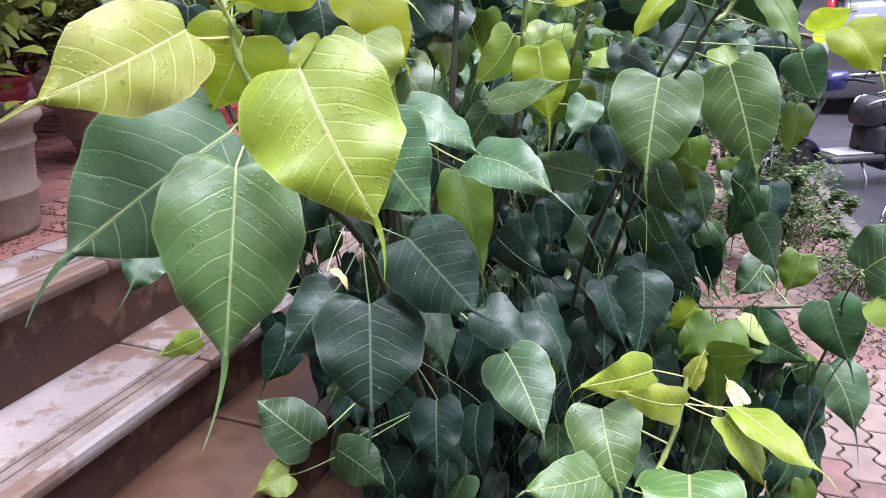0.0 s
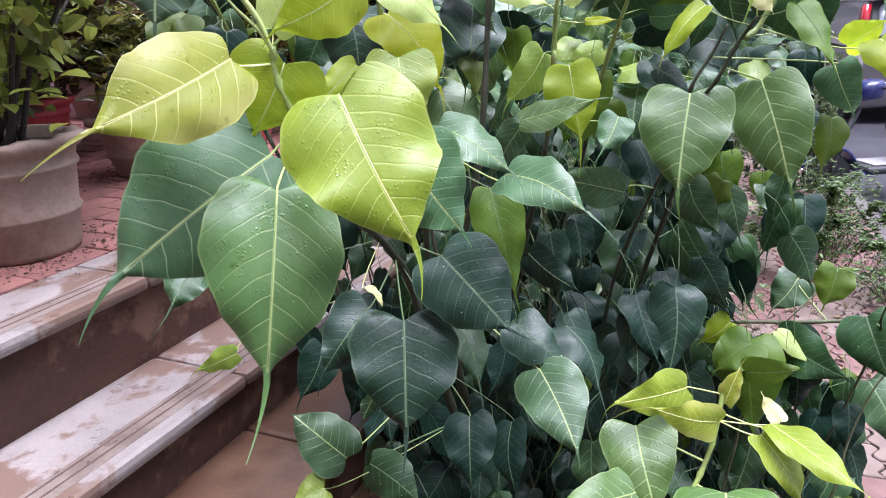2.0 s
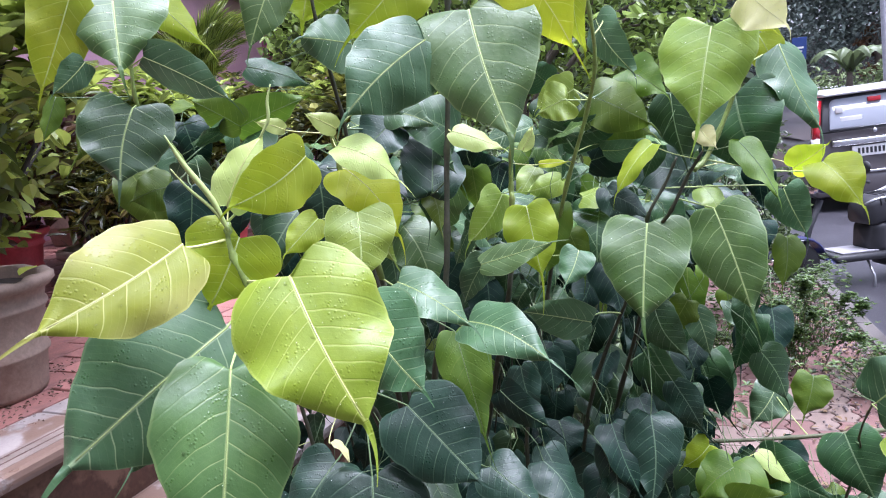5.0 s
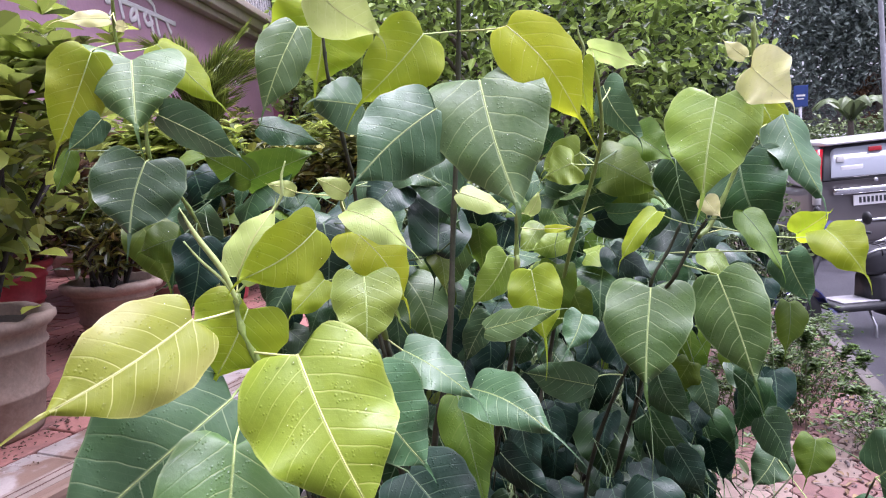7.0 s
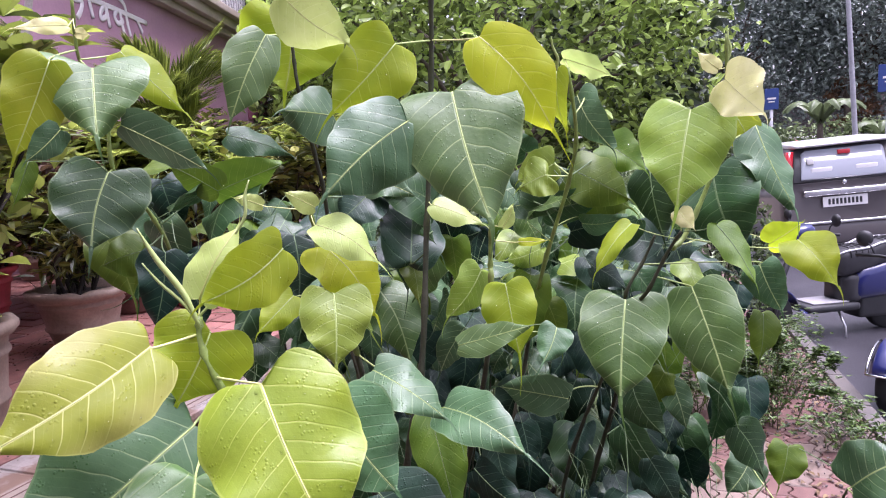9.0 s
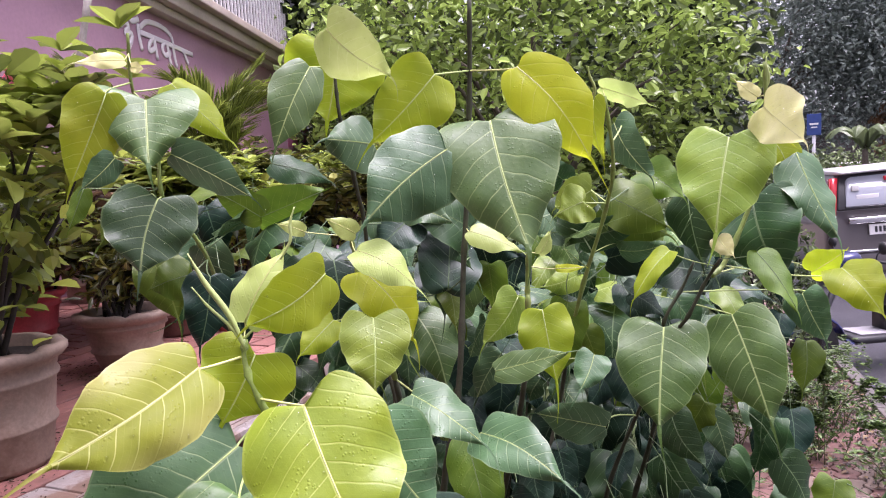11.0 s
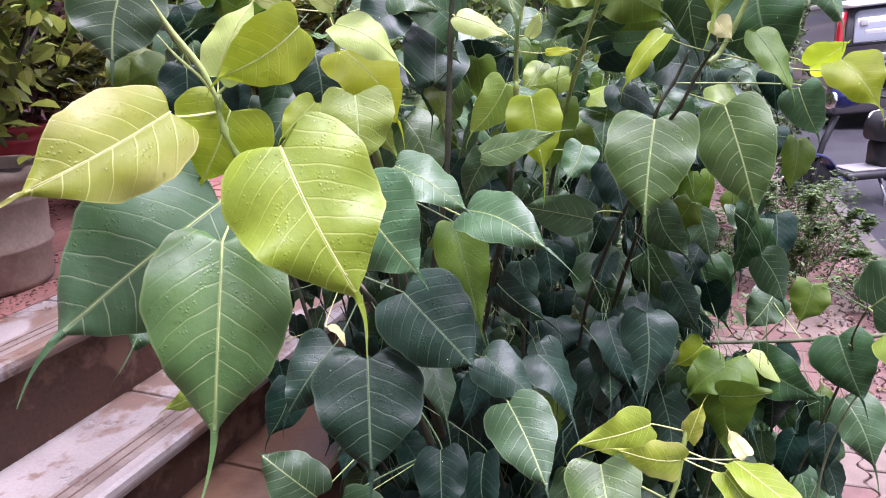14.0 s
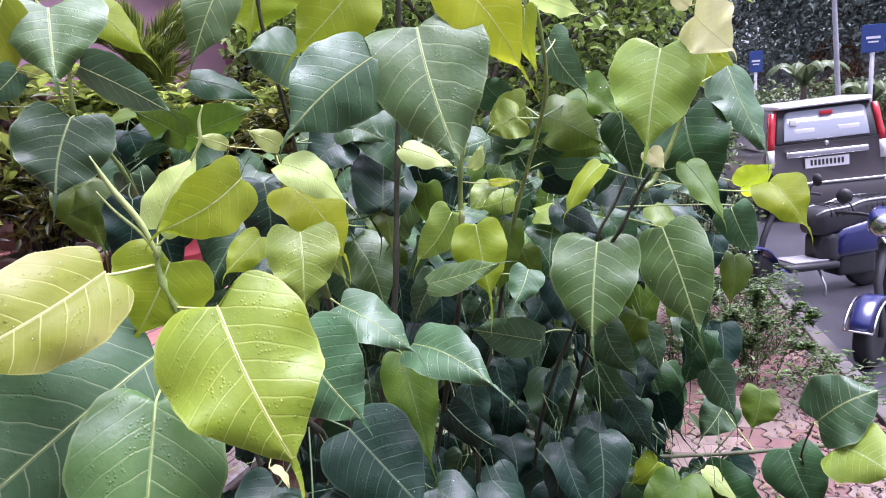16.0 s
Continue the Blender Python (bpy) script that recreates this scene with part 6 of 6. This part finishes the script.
def scooter(at, label, paint):
    """x ahead, the wheels on z = 0."""
    ob = thing("motor_scooter", label, "scooter", "parked scooters", at=at)
    wheel(ob, 0.62, 0, 0.215, 0.10)
    wheel(ob, -0.60, 0, 0.215, 0.10)
    # rear body
    bm = bmesh.new()
    loft(bm, [rounded(-0.98, 0.05, 0.58, 0.68, 0.04), rounded(-0.86, 0.14, 0.44, 0.70, 0.07), rounded(-0.55, 0.19, 0.34, 0.69, 0.09), rounded(-0.22, 0.17, 0.32, 0.62, 0.08), rounded(-0.10, 0.12, 0.31, 0.50, 0.06)])
    part("rear_body", bm, paint, ob, "glossy dark blue rear panels")
    bm = bmesh.new()
    loft(bm, [rounded(-0.90, 0.08, 0.70, 0.80, 0.03), rounded(-0.72, 0.15, 0.66, 0.86, 0.05), rounded(-0.40, 0.16, 0.62, 0.85, 0.06), rounded(-0.30, 0.155, 0.59, 0.81, 0.06), rounded(-0.05, 0.15, 0.54, 0.79, 0.06), rounded(0.04, 0.10, 0.56, 0.73, 0.05)])
    seat = part("seat", bm, M_SEAT, ob, "ribbed black vinyl seat")
    for s in (-1, 1):
        bm = bmesh.new()
        tube(bm, curve_points([(-0.86, s * 0.08, 0.79), (-0.70, s * 0.135, 0.845), (-0.42, s * 0.142, 0.838), (-0.28, s * 0.138, 0.80), (-0.06, s * 0.13, 0.778), (0.02, s * 0.08, 0.73)], 4), [0.011] * 21, 6)
        part("seat_piping", bm, M_SILVER, seat, "pale grey piping along the seat's edge")
    bm = bmesh.new()
    loft(bm, [rounded(-0.20, 0.15, 0.30, 0.57, 0.06), rounded(-0.12, 0.145, 0.29, 0.57, 0.06), rounded(-0.03, 0.11, 0.29, 0.55, 0.05)])
    part("seat_skirt", bm, M_SEAT, ob, "dark grey panel below the seat's front")
    for k in range(24):
        bm = bmesh.new()
        x, s = -0.74 + 0.06 * (k // 2), (-1 if k % 2 else 1)
        zt = 0.86 if x < -0.42 else 0.812
        tube(bm, [(x, s * 0.158, zt - 0.09), (x, s * 0.150, zt - 0.04), (x, s * 0.11, zt - 0.002), (x, s * 0.05, zt + 0.002), (x, 0.0, zt + 0.003)], [0.006] * 5, 5)
        part("seat_rib", bm, M_SEAT, seat)
    bm = bmesh.new()
    box(bm, (-0.18, -0.18, 0.24), (0.36, 0.18, 0.31), 0.03)
    part("footboard", bm, M_BLACK, ob)
    bm = bmesh.new()
    box(bm, (-0.10, -0.13, 0.308), (0.27, 0.13, 0.325), 0.008)
    part("floor_mat", bm, M_GREYMAT, ob, "grey floor mat")
    bm = bmesh.new()
    loft(bm, [[Vector((0.30 + 0.10 * k, w * s, 0.26 + h)) for s, h in ((-1, 0), (-0.6, 0.02), (0.6, 0.02), (1, 0))] + [Vector((0.38 + 0.10 * k, w * s, 0.26 + h)) for s, h in ((1, 0), (0.6, 0.02), (-0.6, 0.02), (-1, 0))]
              for k, w, h in ((0.2, 0.17, 0), (0.3, 0.20, 0.15), (0.1, 0.20, 0.38), (-0.3, 0.16, 0.60), (-0.6, 0.10, 0.74))])
    part("leg_shield", bm, paint, ob, "blue leg shield")
    bm = bmesh.new()
    loft(bm, [rounded(0.20, 0.05, 0.93, 1.0, 0.03), rounded(0.28, 0.12, 0.88, 1.04, 0.05), rounded(0.40, 0.11, 0.86, 1.02, 0.05), rounded(0.46, 0.06, 0.88, 0.97, 0.03)])
    head = part("handle_cowl", bm, paint, ob)
    bm = bmesh.new()
    lathe(bm, [(0.01, 0.0), (0.07, 0.0), (0.075, 0.02), (0.05, 0.035), (0.005, 0.04)], 20, pose(0.45, 0, 0.93, 0, 80, 0))
    part("headlight", bm, M_CHROME, head)
    bm = bmesh.new()
    tube(bm, [(0.22, -0.36, 0.97), (0.28, -0.2, 0.98), (0.30, 0, 0.96), (0.28, 0.2, 0.98), (0.22, 0.36, 0.97)], [0.013] * 5, 8)
    part("handlebar", bm, M_BLACK, ob)
    for s in (-1, 1):
        bm = bmesh.new()
        tube(bm, [(0.23, 0.24 * s, 0.98), (0.235, 0.26 * s, 1.03), (0.22, 0.30 * s, 1.08)], [0.006] * 3, 6)
        stalk = part("mirror_arm", bm, M_BLACK, ob)
        bm = bmesh.new()
        lathe(bm, [(0.01, 0.0), (0.055, 0.004), (0.055, 0.014), (0.03, 0.028), (0.004, 0.03)], 20, pose(0.21, 0.31 * s, 1.09, 0, 90, 0))
        part("mirror", bm, M_BLACK, stalk)
    bm = bmesh.new()
    loft(bm, [[Vector((0.62 + 0.27 * math.cos(a) * k, y, 0.215 + 0.27 * math.sin(a) * k)) for y, k in ((-0.075, 0.94), (-0.05, 1.04), (0.05, 1.04), (0.075, 0.94), (0.05, 0.99), (-0.05, 0.99))]
              for a in [radians(20 + 14 * j) for j in range(11)]])
    fender = part("front_fender", bm, paint, ob, "glossy blue front mudguard")
    bm = bmesh.new()
    for y in (-0.085, 0.085):
        tube(bm, [(0.62 + 0.30 * math.cos(radians(a)), y, 0.20 + 0.27 * math.sin(radians(a))) for a in range(24, 104, 12)], [0.008] * 7, 6)
    tube(bm, [(0.62 + 0.30 * math.cos(radians(24)), y, 0.20 + 0.27 * math.sin(radians(24))) for y in (-0.085, -0.03, 0.03, 0.085)], [0.008] * 4, 6)
    part("fender_guard", bm, M_CHROME, fender, "chrome guard bar")
    bm = bmesh.new()
    tube(bm, [(0.40, 0, 0.80), (0.50, 0, 0.55), (0.60, 0.06, 0.30), (0.62, 0.06, 0.215)], [0.03, 0.028, 0.022, 0.02], 8)
    part("fork", bm, M_BLACK, ob)
    bm = bmesh.new()
    tube(bm, [(0.0, 0.10, 0.25), (-0.02, 0.18, 0.10), (0.0, 0.21, 0.0)], [0.011, 0.01, 0.014], 7)
    part("side_stand", bm, M_SILVER, ob)
    bm = bmesh.new()
    box(bm, (-0.62, -0.12, 0.14), (-0.22, 0.12, 0.36), 0.04)
    part("engine", bm, M_BLACK, ob)
    bm = bmesh.new()
    tube(bm, [(-0.3, -0.14, 0.22), (-0.5, -0.17, 0.22), (-0.98, -0.18, 0.34)], [0.03, 0.055, 0.05], 12)
    part("exhaust", bm, M_SILVER, ob)
    return ob


first = scooter(Matrix.Translation((3.84, 6.26, -0.125)) @ Matrix.Rotation(radians(188), 4, "Z"), "dark blue motor scooter with a ribbed black seat", M_BLUE)
copy_thing(first, Matrix.Translation((3.6, 4.8, -0.127)) @ Matrix.Rotation(radians(220), 4, "Z"))

# ---- far side of the road ----
M_SIGN = plain("blue_sign", (0.028, 0.06, 0.22), 0.4, vary=0.1)
M_POLE = plain("grey_pole", (0.36, 0.36, 0.38), 0.5, vary=0.15)
M_FARWALL = plain("dark_backdrop", (0.10, 0.085, 0.08), 0.8, vary=0.4, scale=1.2, fine=12)
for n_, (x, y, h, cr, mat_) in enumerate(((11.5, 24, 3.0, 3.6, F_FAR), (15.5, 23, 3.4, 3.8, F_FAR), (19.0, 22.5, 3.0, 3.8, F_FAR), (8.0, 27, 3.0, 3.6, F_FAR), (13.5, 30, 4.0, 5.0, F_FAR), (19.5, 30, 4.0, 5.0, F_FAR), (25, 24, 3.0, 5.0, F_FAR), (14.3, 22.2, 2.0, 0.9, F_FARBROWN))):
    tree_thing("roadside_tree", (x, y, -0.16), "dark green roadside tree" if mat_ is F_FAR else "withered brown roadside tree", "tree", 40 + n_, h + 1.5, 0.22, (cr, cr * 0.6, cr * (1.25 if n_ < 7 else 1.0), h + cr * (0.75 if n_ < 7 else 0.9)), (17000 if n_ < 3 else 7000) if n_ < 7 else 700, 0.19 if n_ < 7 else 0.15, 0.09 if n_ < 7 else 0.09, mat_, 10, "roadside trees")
tree_thing("roadside_hedge", (12.0, 18.6, -0.16), "clipped green roadside hedge", "hedge", 60, 0.5, 0.05, (5.0, 0.7, 1.15, 1.15), 9000, 0.15, 0.08, F_HEDGE, 8)


def banana_plant(x, y, height, seed):
    r = random.Random(seed)
    ob = thing("banana_plant", "broad-leaved light green plant behind the roadside hedge", "plant", "banana plants", at=Matrix.Translation((x, y, -0.16)))
    bm = bmesh.new()
    tube(bm, [(0, 0, 0), (0.02, 0, height * 0.4), (0, 0.02, height * 0.72)], [0.11, 0.09, 0.06], 9)
    part("stalk", bm, M_BARK, ob)
    for k in range(9):
        a = k * 0.75 + r.uniform(-0.2, 0.2)
        out, side, reach = Vector((math.cos(a), math.sin(a), 0)), Vector((-math.sin(a), math.cos(a), 0)), r.uniform(0.7, 1.1)
        bm = bmesh.new()
        sheet(bm, 9, 4, lambda u, v: Vector((0, 0, height * 0.70)) + out * reach * u + Vector((0, 0, 0.62 * math.sin(2.3 * u) - 0.18 * u - 0.10 * abs(2 * v - 1))) + side * (v - 0.5) * 0.30 * math.sin(math.pi * min(1, 0.08 + 0.92 * u)) ** 0.6)
        part("leaf", bm, F_HEDGE, ob)


banana_plant(10.4, 17.4, 3.1, 3)
banana_plant(12.3, 17.6, 2.3, 5)
# added dark backdrop, in place of deeper foliage between the far trees
bm = bmesh.new()
box(bm, (5, 33, -0.16), (40, 33.4, 4.0))
tagged(mesh_ob("backdrop_wall", bm, M_FARWALL, False), "plain dark wall closing the view behind the trees", "wall", kind="structure")


def pole_thing(x, y, h, r, lean):
    ob = thing("lamp_post", "tall grey metal street lamp post", "lamp post", at=Matrix.Translation((x, y, -0.16)))
    bm = bmesh.new()
    tube(bm, [(lean * k / 6, 0, h * k / 6) for k in range(7)], [r * (1 - 0.3 * k / 6) for k in range(7)], 10)
    part("shaft", bm, M_POLE, ob)
    bm = bmesh.new()
    box(bm, (-0.25, -0.25, 0.0), (0.25, 0.25, 0.12), 0.02)
    part("footing", bm, M_KERB, ob, smooth=False)


pole_thing(10.62, 16.1, 9.0, 0.062, -0.8)


def road_sign(x, y, z, w, h, yaw):
    ob = thing("road_sign", "blue road sign with white writing on a post", "sign", "blue road signs", at=Matrix.Translation((x, y, -0.16)) @ Matrix.Rotation(radians(yaw), 4, "Z"))
    bm = bmesh.new()
    tube(bm, [(0, 0, 0), (0, 0, z)], [0.045, 0.045], 8)
    part("post", bm, M_POLE, ob)
    bm = bmesh.new()
    box(bm, (-w / 2, -0.06, z - h / 2), (w / 2, -0.03, z + h / 2), 0.01)
    board = part("board", bm, M_SIGN, ob, smooth=False)
    for k in range(2):
        bm = bmesh.new()
        box(bm, (-w * (0.30 - 0.08 * k), -0.066, z - 0.01 - k * h * 0.14), (w * (0.30 - 0.08 * k), -0.061, z + h * (0.07 - 0.03 * k) - k * h * 0.14))
        part("writing_bar", bm, M_WHITE, board, smooth=False)


road_sign(10.4, 14.9, 2.95, 0.44, 0.58, -30)
road_sign(10.3, 19.6, 2.85, 0.36, 0.58, -26)
for x, y, yaw in ((12.6, 21.2, 100), (11.3, 21.6, 95)):
    van = hatchback(Matrix.Translation((x, y, -0.16)) @ Matrix.Rotation(radians(yaw), 4, "Z"), "white car parked across the road", M_CARWHITE, M_CARWHITE)

# ---- rain-washed litter and rubble by the kerb ----
M_RUBBLE = plain("rubble", (0.16, 0.13, 0.125), 0.8, vary=0.4, scale=40, fine=200)
M_DRYLEAF = foliage_material("dry_leaves", (0.10, 0.055, 0.03), (0.28, 0.20, 0.10), 0.7, 0.1)
bm = bmesh.new()
for i in range(2200):
    p = KM @ Vector((rnd.uniform(-1.2, 3.0), 0.02 + 0.015 + abs(rnd.gauss(0.0, 0.2)), 0.006))
    made = bmesh.ops.create_icosphere(bm, subdivisions=1, radius=rnd.uniform(0.003, 0.011))["verts"]
    bmesh.ops.transform(bm, matrix=Matrix.Translation(p) @ Euler((rnd.random() * 6, rnd.random() * 6, 0)).to_matrix().to_4x4() @ Matrix.Diagonal((1, rnd.uniform(0.6, 1.3), 0.6, 1)), verts=made)
tagged(mesh_ob("rubble", bm, M_RUBBLE, False), "grey stone chips and grit along the kerb", "rubble", kind="stuff")
bm = bmesh.new()
for i in range(520):
    p = KM @ Vector((rnd.uniform(-1.2, 2.2), abs(rnd.gauss(0.45, 0.55)), 0.004 + 0.004 * rnd.random()))
    small_leaf(bm, p, Vector((rnd.gauss(0, 1), rnd.gauss(0, 1), 0.02)), Vector((0, 0, 1)), rnd.uniform(0.02, 0.065), rnd.uniform(0.010, 0.03), 0.25)
tagged(mesh_ob("fallen_leaves", bm, M_DRYLEAF, False), "scattered fallen leaves on the pavement", "leaves", kind="stuff")

# dirt and crumbs that the rain left round the pots
M_DIRT = foliage_material("dark_litter", (0.018, 0.012, 0.008), (0.11, 0.07, 0.04), 0.85, 0.02)
bm = bmesh.new()
for cx_, cy_, reach_, n_ in ((-1.07, 1.74, 0.20, 320), (-1.17, 2.64, 0.18, 240), (-1.50, 2.25, 0.2, 240), (-0.93, 3.25, 0.2, 200)):
    for i in range(n_):
        a_ = rnd.uniform(0, 6.283)
        d_ = reach_ * (0.72 + abs(rnd.gauss(0, 0.30)))
        p = Vector((cx_ + d_ * math.cos(a_), cy_ + d_ * math.sin(a_), ZT + 0.003))
        small_leaf(bm, p, Vector((rnd.gauss(0, 1), rnd.gauss(0, 1), 0.12)), Vector((rnd.gauss(0, 0.3), 0, 1)), rnd.uniform(0.003, 0.014), rnd.uniform(0.003, 0.008), 0.3)
tagged(mesh_ob("leaf_litter", bm, M_DIRT, False), "dark wet crumbs and leaf litter round the pots", "litter", kind="stuff")

# ---- pavers ----


def wavy_paver(w, d, h):
    """An interlocking paver with curved flanks, its top edge chamfered."""
    bm = bmesh.new()
    out = []
    for k in range(13):
        out.append((-w / 2 + w * k / 12, -d / 2 + 0.15 * d * math.sin(math.pi * k / 3)))
    for k in range(13):
        out.append((w / 2 - w * k / 12, d / 2 + 0.15 * d * math.sin(math.pi * (12 - k) / 3)))
    low = [bm.verts.new((x, y, -0.012)) for x, y in out]
    mid_ = [bm.verts.new((x, y, h - 0.004)) for x, y in out]
    top = [bm.verts.new((x * 0.965, y * 0.95, h)) for x, y in out]
    n = len(out)
    for a, b in ((low, mid_), (mid_, top)):
        for k in range(n):
            bm.faces.new((a[k], a[(k + 1) % n], b[(k + 1) % n], b[k]))
    bm.faces.new(top)
    bmesh.ops.recalc_face_normals(bm, faces=bm.faces)
    return bm


def paver_mesh(name, bm, mat_):
    me = bpy.data.meshes.new(name)
    bm.to_mesh(me)
    bm.free()
    me.materials.append(mat_)
    return me


PW, PD = 0.215, 0.118
PAVERS = [paver_mesh("paver", wavy_paver(PW - 0.008, PD - 0.0075, 0.0), m_) for m_ in (M_RED_PAVER, M_CREAM_PAVER)]
count = 0
rest = {0: [], 1: []}
for i in range(-14, 34):
    for j in range(0, 30):
        x, y = (i + 0.5 * (j % 2)) * PW, 0.07 + j * PD
        p = KM @ Vector((x, y, 0))
        if p.x < 0.95 or p.y > 9 or p.y < 0.2:
            continue
        colour = 1 if ((i // 2 + j // 3) % 3 == 0 or rnd.random() < 0.12) else 0
        turn = KM.to_3x3().to_4x4() @ Matrix.Rotation(rnd.gauss(0, 0.012), 4, "Z")
        m = Matrix.Translation(p + Vector((0, 0, -0.006 + rnd.gauss(0, 0.0015)))) @ turn
        if 1.1 < p.x < 2.7 and 2.2 < p.y < 5.2 and count < 300:
            ob = new("paver", PAVERS[colour])
            ob.parent, ob.matrix_basis = pavement, m
            count += 1
        else:
            rest[colour].append(m)
for colour, places in rest.items():
    src = PAVERS[colour]
    vs, fs = [], []
    for m in places:
        o = len(vs)
        vs += [m @ v.co for v in src.vertices]
        fs += [[o + k for k in p.vertices] for p in src.polygons]
    me = bpy.data.meshes.new("pavers_beyond")
    me.from_pydata(vs, [], fs)
    me.materials.append(M_RED_PAVER if colour == 0 else M_CREAM_PAVER)
    ob = tagged(new("pavers_beyond", me), kind="stuff")
    ob.parent = pavement

# small red bricks of the terrace
bm = bmesh.new()
box(bm, (-0.098, -0.047, -0.03), (0.098, 0.047, 0.0), 0.004)
BRICK = paver_mesh("brick", bm, M_BRICK)
for i in range(-2, 15):
    for j in range(0, 26):
        x, y = (i + 0.5 * (j % 2)) * 0.203, 0.252 + j * 0.101
        ob = new("brick", BRICK)
        ob.parent = terrace
        ob.matrix_basis = ST @ pose(x - 0.3, y, 1.098 + rnd.gauss(0, 0.0012), rnd.gauss(0, 0.4), rnd.gauss(0, 0.4), rnd.gauss(0, 0.6))
